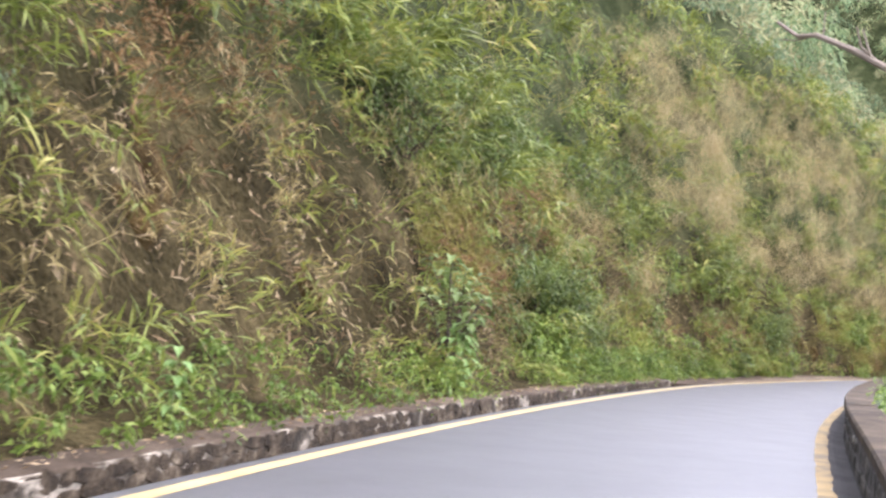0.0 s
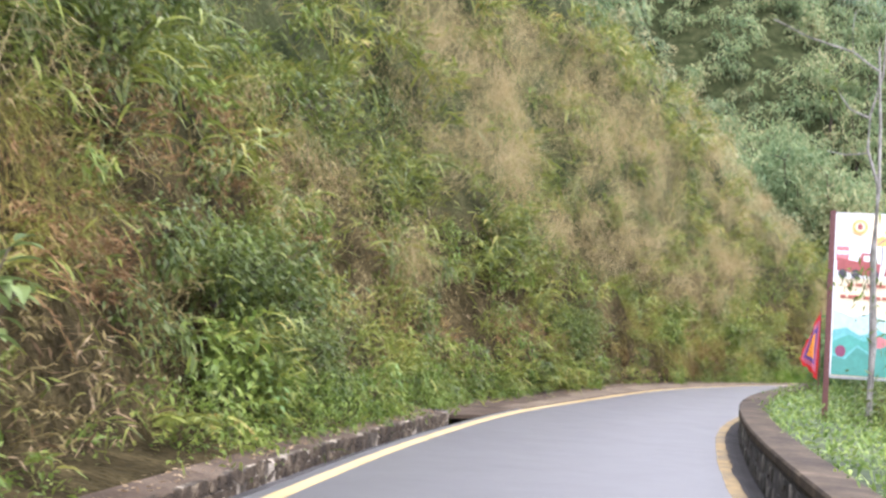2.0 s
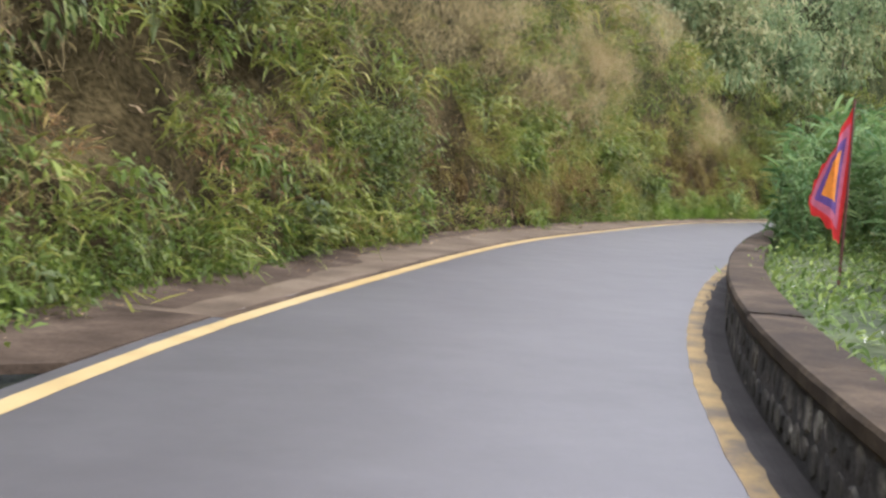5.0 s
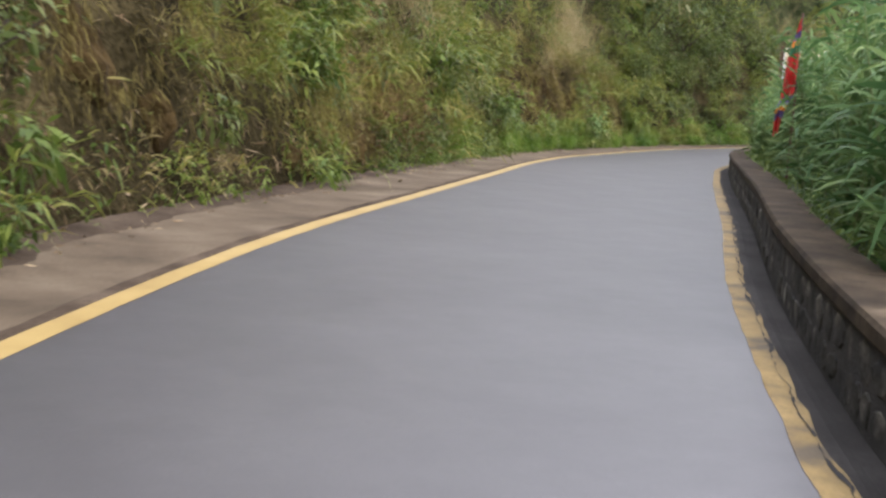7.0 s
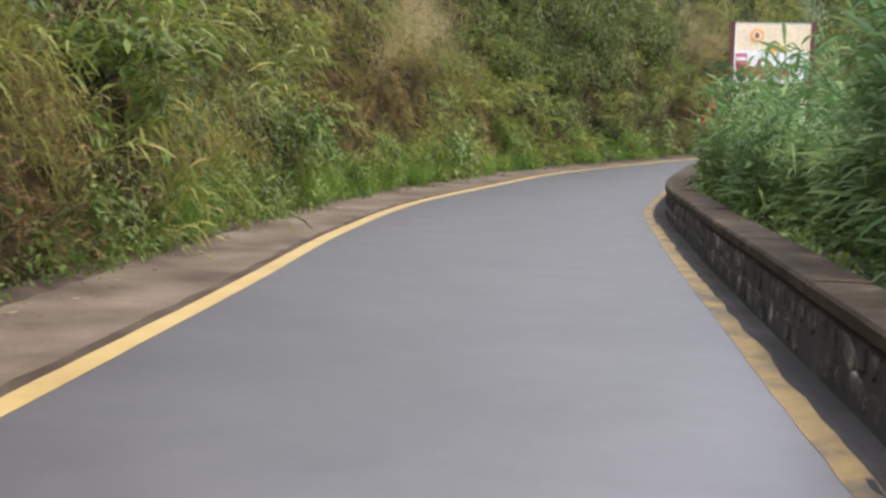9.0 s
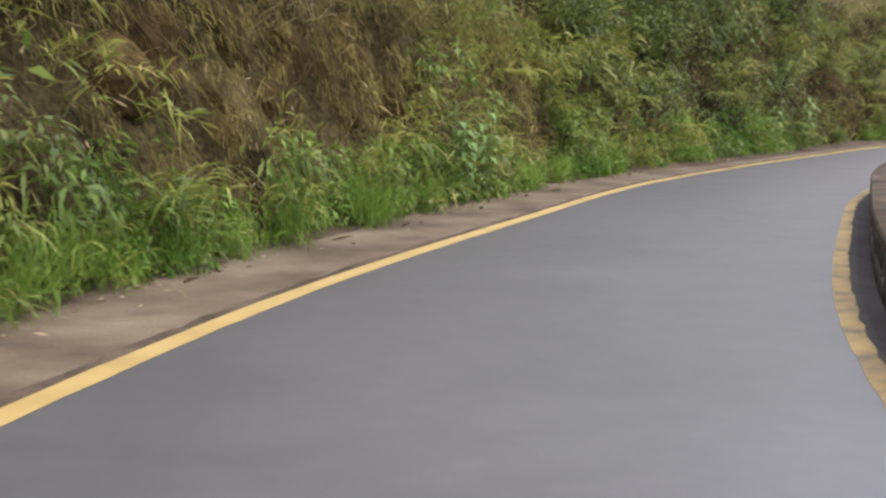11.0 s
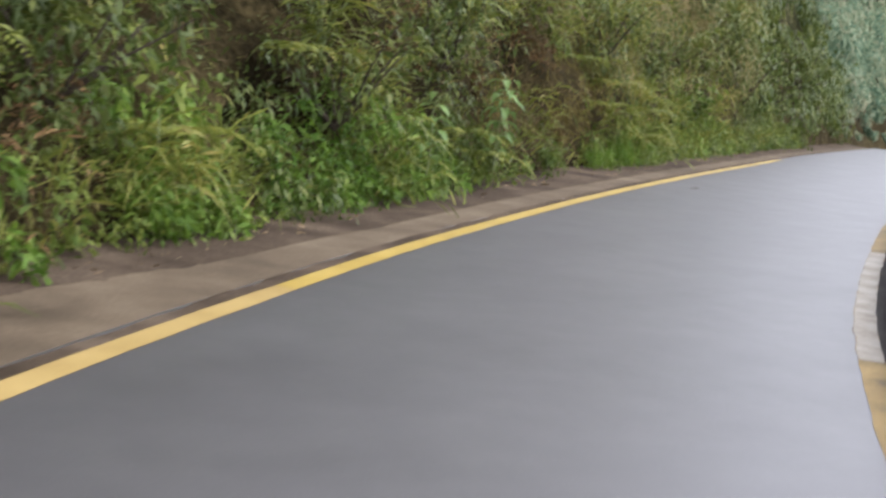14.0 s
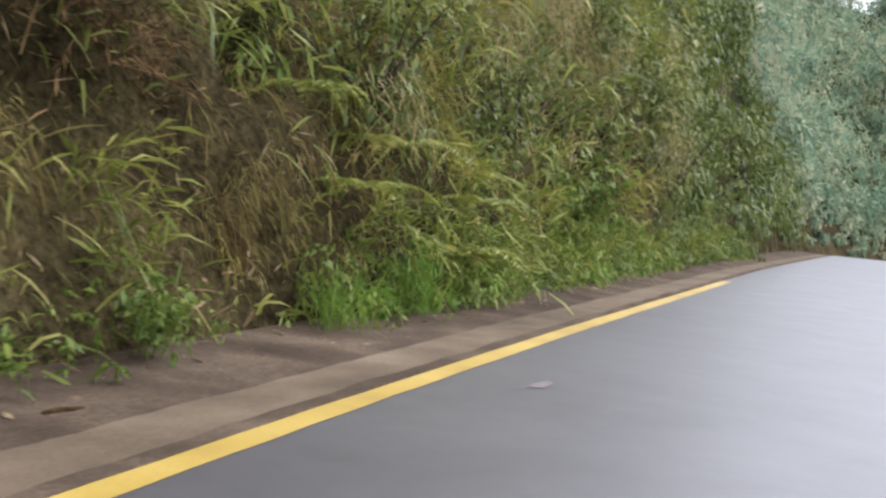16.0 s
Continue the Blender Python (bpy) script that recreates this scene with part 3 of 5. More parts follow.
def sprays(p, facing, stems, reach, leaves, leaf, wide, spread=0.45, sizes=(0.7, 1.25)):
    """Arching canes: drooping stems with narrow leaves along them, fanning out of each point."""
    n = len(p) * stems
    size = np.repeat(RNG.uniform(*sizes, len(p)), stems)
    base = np.repeat(p, stems, 0) + RNG.normal(size=(n, 3)) * 0.1
    aim = unit(np.repeat(facing, stems, 0) + RNG.normal(size=(n, 3)) * spread + [0, 0, 0.75])
    ln, dr = RNG.uniform(*reach, n) * size, RNG.uniform(0.2, 0.75, n)
    out = [blades(base, aim, ln, np.full(n, 0.012), dr, "hair")]
    t = np.tile(np.linspace(0.3, 1, leaves), n)
    a, l, d = np.repeat(aim, leaves, 0), np.repeat(ln, leaves), np.repeat(dr, leaves)
    q = np.repeat(base, leaves, 0) + a * (l * t)[:, None]
    q[:, 2] -= d * l * t**2
    way = unit(a * 0.8 + RNG.normal(size=a.shape) * 0.42 - np.c_[0 * t, 0 * t, 0.8 * d * t])
    k = len(q)
    out.append(blades(q, way, RNG.uniform(*leaf, k) * np.repeat(size, leaves), RNG.uniform(*wide, k), RNG.uniform(0.05, 0.6, k), "cane"))
    return out


# the cover in clumps, each of one kind of plant, with dark gaps between them
near_, high_ = sown(-5, 146, 0.45, 6.4, 0.80, 0.10), sown(-3, 150, 6.3, 14, 1.25, 0.15)
s_, h_, p_, o_ = [np.concatenate(q) for q in zip(near_, high_)]
big = np.where(h_ > 6.2, 1.5, 1.0)
bare, straw, gap = patches(s_, h_, SOIL_SPOTS), patches(s_, h_, STRAW_SPOTS), patches(s_, h_, HOLLOWS)
chance = RNG.uniform(0, 1, len(s_))
grows = (chance > 1.1 * bare + 0.35 * np.clip((22 - s_) / 4, 0, 1) * (h_ < 5.5) + 0.62 * straw + 0.8 * gap) & (h_ < smooth(BENCH, s_) + 1) & (field(s_, h_, 1.5, 31) > -0.34)
kind = field(s_, h_, 2.6, 17) + RNG.normal(0, 0.10, len(s_)) + np.interp(s_, (0, 21, 24, 30, 32, 60, 76, 97, 103, 105, 111, 114, 140, 150), (0.04, 0.04, -0.02, -0.02, 0.12, 0.08, 0.12, 0.16, 0.12, -0.08, -0.12, 0.1, 0.04, -0.2))
is_cane, is_leafy, is_dark = grows & (kind > 0.05), grows & (kind <= 0.05) & (kind > -0.12), grows & (kind <= -0.12)
pieces = []
for far in (False, True):
    q = is_cane & ((h_ > 6.2) == far)
    pieces += sprays(p_[q], o_[q], 10, (0.5, 1.1) if not far else (0.8, 1.7), 7, (0.17, 0.38) if not far else (0.3, 0.6), (0.018, 0.038) if not far else (0.04, 0.075))
q = is_leafy & (chance > 0.5)
pieces += sprays(p_[q], o_[q], 4, (0.5, 1.0), 6, (0.16, 0.36), (0.018, 0.036))
few = on_hill(95, 4, 23.5, 0.5, 4.8, 1.0, 0.1)
pieces += sprays(few[2], few[3], 4, (0.3, 0.75), 6, (0.14, 0.3), (0.018, 0.036), 0.6)
v, f = joined(pieces)
tagged(new("cane_grass", quick_mesh("cane_grass", v, f, CANE)), "bright green arching cane grass on the slope", "grass", kind="stuff")
q = is_leafy
v, f = mounds(p_[q], o_[q], RNG.uniform(0.4, 0.72, q.sum()) * big[q], 95, (0.08, 0.19), (0.03, 0.065), (0.1, 0.9))
tagged(new("slope_undergrowth", quick_mesh("slope_undergrowth", v, f, HERB)), "fresh green leafy undergrowth in uneven heaps", "plants", kind="stuff")
q = is_dark
v, f = mounds(p_[q], o_[q], RNG.uniform(0.45, 0.82, q.sum()) * big[q], 150, (0.055, 0.13), (0.028, 0.055), (0.1, 0.9))
tagged(new("slope_creepers", quick_mesh("slope_creepers", v, f, BUSH)), "dark green creepers matted over the bank", "plants", kind="stuff")

# long yellowing grass hanging down the bank
HANG_SPOTS = ((96.2, 3.0, 2.4, 0.9), (91.5, 3.6, 3.2, 0.7), (100.5, 3.2, 2.0, 1.0), (61.5, 1.8, 2.6, 1.0), (66.5, 2.0, 2.6, 1.0), (75, 1.9, 3.5, 1.1), (21.5, 2.9, 1.6, 0.7), (31.5, 2.6, 1.5, 0.8), (58.0, 2.2, 2.0, 0.8), (83.0, 3.2, 2.0, 0.6), (122.0, 2.0, 2.0, 0.8))
s_, h_, p_, o_ = on_hill(16000, 8, 128, 0.3, 5, 1.0, 0.16)
keep = (RNG.uniform(0, 1, len(s_)) < 0.85 * patches(s_, h_, HANG_SPOTS)) & (field(s_, h_, 0.9, 57) > -0.2)
v, f = clumps(p_[keep], o_[keep] * 0.8, 22, (0.12, 0.40), (0.006, 0.013), (0.7, 1.6), 0.5, 0.2, "blade", 0.12)
tagged(new("hanging_grass", quick_mesh("hanging_grass", v, f, GOLD)), "long yellow-green grass hanging over the bank", "grass", kind="stuff")

# withered canes over the first bank
s_, h_, p_, o_ = on_hill(700, -4, 72, 0.4, 6, 1.1, 0.15)
keep = RNG.uniform(0, 1, len(s_)) < np.where(s_ < 23, 0.6, np.where(s_ > 59, 0.75, 0.35))
v, f = joined(sprays(p_[keep], o_[keep], 5, (0.25, 0.6), 7, (0.07, 0.19), (0.011, 0.026)))
tagged(new("withered_canes", quick_mesh("withered_canes", v, f, WITHERED)), "withered yellow-brown cane leaves hanging on the bank", "grass", kind="stuff")

# rusty dead fern among the green
RUST_SPOTS = ((31.3, 3.6, 1.5, 0.7), (33.5, 5.0, 1.3, 0.8), (28.5, 4.0, 1.5, 0.8), (36.5, 3.2, 1.2, 0.6), (25.0, 3.8, 1.5, 0.7), (12.0, 4.5, 3.0, 1.2), (35.5, 1.6, 1.0, 0.5), (44.0, 1.5, 2.0, 0.6), (48.0, 1.2, 2.0, 0.5), (116.4, 2.0, 0.9, 0.35), (103.0, 1.0, 1.2, 0.4), (22.0, 2.4, 1.5, 0.7), (38.6, 1.4, 1.2, 0.5), (66.5, 1.0, 1.5, 0.6), (111.5, 1.9, 1.0, 0.4))
s_, h_, p_, o_ = on_hill(7000, 6, 122, 0.3, 6, 1.0, 0.22)
keep = RNG.uniform(0, 1, len(s_)) < 0.8 * patches(s_, h_, RUST_SPOTS)
v, f = joined(sprays(p_[keep], o_[keep], 4, (0.25, 0.6), 9, (0.06, 0.16), (0.012, 0.026), 0.7))
tagged(new("dead_fern", quick_mesh("dead_fern", v, f, RUST)), "rusty brown dead fern on the bank", "fern", kind="stuff")

# straw plumes: soft drooping heads of very fine hairs
s_, h_, p_, o_ = on_hill(17000, -6, 158, 1.2, 15, 1.0, 0.45)
keep = (RNG.uniform(0, 1, len(s_)) < 0.95 * patches(s_, h_, STRAW_SPOTS) + 0.02) & (field(s_, h_, 1.6, 41) > -0.16) & (h_ < smooth(BENCH, s_) + 1.5)
pieces = [clumps(p_[keep], o_[keep], 4, (0.5, 1.1), (0.006, 0.012), (0.1, 0.6), 0.4, 0.9, "hair", 0.12)]
heads = p_[keep] + o_[keep] * 0.3 + [0, 0, 0.45]
pieces.append(clumps(heads, o_[keep] * 0.7, 80, (0.09, 0.26), (0.004, 0.009), (0.4, 1.3), 0.95, 0.2, "wisp", 0.20))
v, f = joined([(pieces[0][0], pieces[0][1]), pieces[1]])
tagged(new("straw_grass", quick_mesh("straw_grass", v, f, DRY)), "pale tan grass with soft feathery plumes", "grass", kind="stuff")

# leafy herbs along the foot of the cutting
s_ = RNG.uniform(-4, 150, 7600)
h_ = RNG.uniform(0, 1, len(s_)) ** 2 * 0.8
p_ = place(s_, np.where(s_ < 36, RNG.uniform(0.62, 1.6, len(s_)), RNG.uniform(1.30, 1.85, len(s_)) - 0.1 * (s_ > 92) + wander(s_, 0.18, 9, 2.0)) + 0.4 * h_, h_ + 0.06 + 0.04 * (s_ < 36))
keep = (RNG.uniform(0, 1, len(s_)) > np.where((s_ > 50) & (s_ < 66) | (s_ > 112) | (s_ > 19) & (s_ < 24), 0.97, 0.6) * patches(s_, h_ * 0 + 0.8, SOIL_SPOTS)) & (RNG.uniform(0, 1, len(s_)) > np.where(s_ < 17, 0.4, 0.0)) & (wander(s_, 1.0, 21, 2.2) + RNG.uniform(-0.35, 0.55, len(s_)) > -0.25)
p_ = p_[keep]
k = len(p_) // 2
pieces = [mounds(p_[:k], np.tile([[0, 0, 0.8]], (k, 1)), RNG.uniform(0.08, 0.22, k), 24, (0.04, 0.10), (0.02, 0.042), (0.0, 0.7)),
          clumps(p_[k:], np.tile([[0, 0, 0.4]], (len(p_) - k, 1)), 16, (0.07, 0.16), (0.02, 0.045), (0.1, 0.9), 0.8, 0.5, "leaf", 0.12, (0.5, 1.3))]
v, f = joined(pieces)
tagged(new("roadside_herbs", quick_mesh("roadside_herbs", v, f, HERB)), "fresh green leafy herbs along the roadside", "plants", kind="stuff")

# broad arching blades at the foot
s_ = RNG.uniform(36, 150, 420)
p_ = place(s_, 1.75 + RNG.uniform(-0.25, 0.35, len(s_)), RNG.uniform(0.05, 0.5, len(s_)))
keep = RNG.uniform(0, 1, len(s_)) > 1.0 * patches(s_, s_ * 0 + 0.8, SOIL_SPOTS)
s_, p_ = s_[keep], p_[keep]
_, d_ = along(s_)
v, f = clumps(p_, unit(np.c_[d_[:, 1], -d_[:, 0], np.full(len(s_), 0.9)]), 16, (0.18, 0.44), (0.018, 0.036), (0.4, 1.1), 0.55, 0.8, "long", 0.1)
tagged(new("foot_grass", quick_mesh("foot_grass", v, f, CANE)), "broad-bladed green grass arching over the shoulder", "grass", kind="stuff")

# lush young weeds in patches
s_ = np.r_[RNG.uniform(98, 113, 290), RNG.uniform(78, 96, 190), RNG.uniform(120, 140, 120)]
h_ = RNG.uniform(0, 1, len(s_)) ** 1.6 * 1.1
keep = (wander(s_, 1.0, 61, 1.6) > -0.1) & (RNG.uniform(0, 1, len(s_)) > patches(s_, h_, SOIL_SPOTS))
s_, h_ = s_[keep], h_[keep]
p_ = place(s_, 1.34 + 0.6 * h_ + RNG.uniform(-0.08, 0.25, len(s_)), h_ + 0.1)
_, d_ = along(s_)
v, f = mounds(p_, unit(np.c_[d_[:, 1], -d_[:, 0], np.full(len(s_), 0.9)]), RNG.uniform(0.14, 0.3, len(s_)), 52, (0.055, 0.14), (0.022, 0.048), (0.1, 0.8), "leaf", 0.9, 0.5)
tagged(new("lush_weeds", quick_mesh("lush_weeds", v, f, LUSH)), "lush bright green young weeds by the shoulder", "plants", kind="stuff")

# bright fine tufts at the foot
tuft = np.array([(88.0, 0.15), (88.4, 0.2), (87.6, 0.1), (94.5, 0.05), (94.75, 0.05), (95.0, 0.05), (80.6, 0.2), (81.2, 0.3), (80.0, 0.15), (82.0, 0.2), (79.4, 0.25), (83.1, 0.2), (84.4, 0.1), (85.6, 0.15), (90.0, 0.1), (96.8, 0.15), (99.0, 0.1), (71.5, 0.25), (73.0, 0.3), (119.2, 0.1), (121.0, 0.15)])
p_ = place(tuft[:, 0], 1.33, tuft[:, 1])
v, f = clumps(p_, np.tile([[0, 0, 0.5]], (len(p_), 1)), 200, (0.3, 0.72), (0.006, 0.012), (0.1, 0.7), 0.42, 0.7, "blade", 0.13)
tagged(new("grass_tufts", quick_mesh("grass_tufts", v, f, LUSH)), "bright fresh green fine grass tufts by the shoulder", "grass", kind="stuff")

# dead leaves and stalks on the bare spots and under the grass
s_, h_, p_, o_ = on_hill(34000, -6, 130, 0.0, 6, 1.3, 0.06)
keep = RNG.uniform(0, 1, len(s_)) < 0.10 + 0.9 * patches(s_, h_, SOIL_SPOTS[:6]) + 0.35 * patches(s_, h_, SOIL_SPOTS[6:])
p_, o_ = p_[keep], o_[keep]
v, f = blades(p_, unit(o_ * 0.5 + RNG.normal(size=p_.shape) * 0.6 - [0, 0, 0.4]), RNG.uniform(0.06, 0.26, len(p_)), RNG.uniform(0.008, 0.034, len(p_)), RNG.uniform(-0.05, 0.15, len(p_)), "leaf")
tagged(new("dead_leaves", quick_mesh("dead_leaves", v, f, LITTER)), "dry brown leaves and stalks on bare soil", "litter", kind="stuff")
k = 1600
s_ = np.r_[RNG.uniform(36, 150, 900), RNG.uniform(2, 34.4, 700)]
p_ = np.r_[place(s_[:900], 1.35 - np.abs(RNG.normal(0, 0.22, 900)), 0.02), place(s_[900:], RNG.uniform(0.6, 1.0, 700), 0.165)]
v, f = blades(p_, unit(RNG.normal(size=(k, 3)) * [1, 1, 0.08]), RNG.uniform(0.03, 0.12, k), RNG.uniform(0.008, 0.03, k), RNG.uniform(-0.1, 0.05, k), "leaf")
tagged(new("fallen_leaves", quick_mesh("fallen_leaves", v, f, LITTER)), "small fallen leaves lying on the shoulder and kerb", "litter", kind="stuff")

# golden moss and hanging roots on the bare bank
bank = [q for q in SOIL_SPOTS if 80 < q[0] < 100] + [(67, 0.9, 2.0, 0.7), (54.6, 1.6, 1.9, 0.7), (93, 3.0, 4.0, 1.5), (64, 1.4, 4.0, 1.2), (61, 0.7, 2.0, 0.7), (88.0, 2.3, 5.5, 1.8), (118.2, 0.9, 1.7, 0.8), (95.6, 1.2, 1.8, 0.9), (115.4, 1.1, 1.0, 0.5)]
s_, h_, p_, o_ = on_hill(40000, 50, 122, 0.3, 4.8, 1.0, 0.2)
keep = (RNG.uniform(0, 1, len(s_)) < 0.6 * patches(s_, h_, bank)) & (field(s_, h_, 0.7, 51) > -0.06)
p_, o_ = p_[keep], o_[keep]
v, f = clumps(p_, o_ - [0, 0, 0.3], 7, (0.06, 0.22), (0.006, 0.015), (0.3, 1.0), 0.7, -0.5, "leaf", 0.07)
tagged(new("dry_moss", quick_mesh("dry_moss", v, f, MOSS)), "golden dry moss and roots hanging on the bank", "moss", kind="stuff")

# the woods of the upper and distant hill: low thicket, and lumpy crowns standing out of it with dark gaps
def woods(s0, s1, step, rise, low, size, lumps, leaves, leaf, name, mat, label):
    s, h = [q.ravel() for q in np.meshgrid(np.arange(s0, s1, step), np.arange(0.5, 44, rise), indexing="ij")]
    s, h = s + RNG.uniform(-0.5, 0.5, len(s)) * step, h + RNG.uniform(-0.5, 0.5, len(s)) * rise
    keep = (h > low(s)) & (h < smooth(TOP, s) - 0.3) & (field(s, h, 9.0, 71) > -0.38)
    s, h = s[keep], h[keep]
    r = RNG.uniform(*size, len(s)) * (0.75 + 0.25 * np.clip(h / 6, 0, 1)) * np.clip(h / 4, 0.35, 1)
    p = place(s, hill(s, h, 0.5) - 0.35 * r, h + 0.25 * r)
    _, d = along(s)
    o = unit(np.c_[d[:, 1], -d[:, 0], np.full(len(s), 0.9)])
    c = np.repeat(p, lumps, 0) + RNG.normal(size=(len(p) * lumps, 3)) * np.repeat(r, lumps)[:, None] * [0.5, 0.5, 0.38]
    v, f = mounds(c, np.repeat(o, lumps, 0), np.repeat(r, lumps) * RNG.uniform(0.45, 0.75, len(c)), leaves, leaf, (leaf[0] * 0.55, leaf[1] * 0.55), (0.0, 0.6), "chip", 0.85, 0.62)
    tagged(new(name, quick_mesh(name, v, f, mat)), label, "woods", kind="stuff")


EDGE = lambda s: np.where(s < 158, smooth(BENCH, s) + 0.4, np.interp(s, (158, 172), (10, 0.6)))
woods(34, 116, 2.4, 1.4, EDGE, (0.9, 1.5), 2, 50, (0.14, 0.30), "hill_thicket", THICKET, "dull green tangled thicket on the upper hill")
# from here on the leaf colours hold painted haze
woods(116, 134, 2.6, 1.5, EDGE, (0.9, 1.5), 2, 46, (0.16, 0.34), "sage_thicket", MID_HAZE_LEAF, "sage green thicket on the far hill, lightened for haze")
woods(134, 276, 2.6, 1.5, EDGE, (0.9, 1.5), 2, 46, (0.16, 0.34), "distant_thicket", HAZY_LEAF, "green thicket on the distant hill, paled for haze")
woods(58, 134, 4.4, 2.7, lambda s: EDGE(s) + 1.5, (1.5, 3.0), 5, 62, (0.2, 0.42), "near_woods", MID_HAZE_LEAF, "sage green rounded tree crowns on the high slope, lightened for haze")
woods(134, 276, 4.4, 2.7, lambda s: EDGE(s) + 1.5, (1.5, 3.0), 5, 62, (0.2, 0.42), "hill_woods", HAZY_LEAF, "green rounded tree crowns crowding the high slope, paled for haze")

# vines hanging in thick folds
s_, h_, p_, o_ = on_hill(110, 138, 166, 0.8, 11, 1.0, 0.1)
v, f = mounds(p_, o_, RNG.uniform(0.7, 1.5, len(p_)), 170, (0.12, 0.26), (0.08, 0.17), (0.2, 0.9), "leaf", 1.25, 0.7)
tagged(new("hanging_vines", quick_mesh("hanging_vines", v, f, BUSH)), "thick folds of dark green vines down the bank", "vines", kind="stuff")


# ---- plants that stand out singly ----
def tube(bm, path, radii, sides=6):
    """A tapered tube through the points of path."""
    rings = []
    for i, (p, r) in enumerate(zip(path, radii)):
        a, b = Vector(path[max(i - 1, 0)]), Vector(path[min(i + 1, len(path) - 1)])
        q = (b - a).to_track_quat("Z", "Y")
        rings.append([bm.verts.new(Vector(p) + q @ Vector((math.cos(k * math.tau / sides) * r, math.sin(k * math.tau / sides) * r, 0))) for k in range(sides)])
    for a, b in zip(rings, rings[1:]):
        for k in range(sides):
            bm.faces.new((a[k], a[(k + 1) % sides], b[(k + 1) % sides], b[k]))
    bm.faces.new(rings[-1])
    bm.faces.new(rings[0][::-1])


def limb(rnd, start, way, length, bend=0.25, steps=5):
    p, w, out = Vector(start), Vector(way).normalized(), [Vector(start)]
    for _ in range(steps):
        w = (w + Vector((rnd.uniform(-bend, bend), rnd.uniform(-bend, bend), rnd.uniform(-bend, bend) * 0.6))).normalized()
        p = p + w * length / steps
        out.append(p.copy())
    return out


def leaf_part(name, v, f, mat, parent, label=""):
    ob = new(name, quick_mesh(name, v, f, mat))
    ob.parent = parent
    return tagged(ob, label=label, kind="stuff")


def thing(name, label, category, group=""):
    return tagged(new(name), label, category, group)


def make_shrub(seed, size, leaf, mat, label, leaves=620):
    rnd = random.Random(seed)
    ob = thing("shrub", label, "shrub", "shrubs on the slope")
    tips = []
    bm = bmesh.new()
    for k in range(9):
        a = k * 2.4 + rnd.uniform(-0.4, 0.4)
        path = limb(rnd, (0, 0, -0.1), (math.cos(a) * rnd.uniform(0.4, 1.1), math.sin(a) * rnd.uniform(0.4, 1.1), rnd.uniform(0.5, 1.3)), size * rnd.uniform(0.7, 1.2), 0.3)
        tube(bm, path, [0.018 * size * (1 - 0.15 * i) for i in range(len(path))], 5)
        tips += path[2:]
    part("stem", bm, BARK, ob)
    t = np.array([tuple(p) for p in tips])
    c = t[RNG.integers(0, len(t), leaves)] + RNG.normal(size=(leaves, 3)) * 0.16 * size
    aim = unit(c * [1, 1, 0.4] + RNG.normal(size=c.shape) * 0.5 * size)
    v, f = blades(c, aim, RNG.uniform(*leaf, leaves), RNG.uniform(*leaf, leaves) * 0.45, RNG.uniform(0, 0.8, leaves), "leaf")
    leaf_part("foliage", v, f, mat, ob)
    return ob


def make_fern(seed):
    ob = thing("fern", "green fern with long feathered drooping fronds", "fern", "ferns on the slope")
    for k in range(7):
        a = k * math.tau / 7 + 0.5 * math.sin(seed + k)
        n = 26
        t = np.linspace(0.08, 1, n)
        reach = 0.75 + 0.2 * math.sin(seed * 3 + k * 2)
        spine = np.c_[math.cos(a) * t * reach, math.sin(a) * t * reach, 0.55 * t - 0.75 * t**2.2]
        w = 0.17 * np.sin(np.pi * t**0.8) + 0.015
        cross = np.array([-math.sin(a), math.cos(a), 0.0])
        ahead = np.array([math.cos(a), math.sin(a), -0.2]) * 0.35
        base = np.r_[spine, spine]
        aim = unit(np.r_[np.tile(cross + ahead, (n, 1)), np.tile(-cross + ahead, (n, 1))])
        v, f = blades(base, aim, np.r_[w, w], np.full(2 * n, 0.026), np.full(2 * n, 0.25), "leaf")
        leaf_part("frond", v, f, CANE, ob)
    return ob


def make_broadleaf(seed, leaves=22, size=0.27):
    rnd = random.Random(seed)
    ob = thing("broadleaf_plant", "tall herb with broad pale green leaves", "plant", "broad-leaved plants")
    bm = bmesh.new()
    stem = limb(rnd, (0, 0, -0.1), (0.15, -0.1, 1), 1.15, 0.12, 6)
    tube(bm, stem, [0.018 - 0.002 * i for i in range(7)], 6)
    part("stem", bm, STALK, ob)
    for k in range(leaves):
        u = 0.2 + 0.8 * k / leaves
        base = stem[min(6, int(u * 6.5))]
        a = k * 2.39 + rnd.uniform(-0.3, 0.3)
        broad_leaf(base + Vector((0, 0, 0.06)), a, size * rnd.uniform(0.65, 1.1), PALE_LEAF, ob)
    return ob


def broad_leaf(base, turn, ln, mat, ob, rise=0.25, hang=0.75):
    """One folded oval leaf on a short stalk."""
    bm = bmesh.new()
    rows = []
    for i, w in enumerate((0.10, 0.66, 0.96, 1.0, 0.80, 0.46, 0.05)):
        t = i / 6
        x, z = 0.05 + ln * t, 0.05 + rise * ln * t - hang * ln * t * t
        fold = 0.08 * w * ln
        rows.append([bm.verts.new((x, -0.25 * w * ln, z + fold)), bm.verts.new((x, 0, z)), bm.verts.new((x, 0.25 * w * ln, z + fold))])
    for r, q in zip(rows, rows[1:]):
        for j in (0, 1):
            bm.faces.new((r[j], q[j], q[j + 1], r[j + 1]))
    bm.transform(Matrix.Translation(base) @ Matrix.Rotation(turn, 4, "Z"))
    part("leaf", bm, mat, ob)


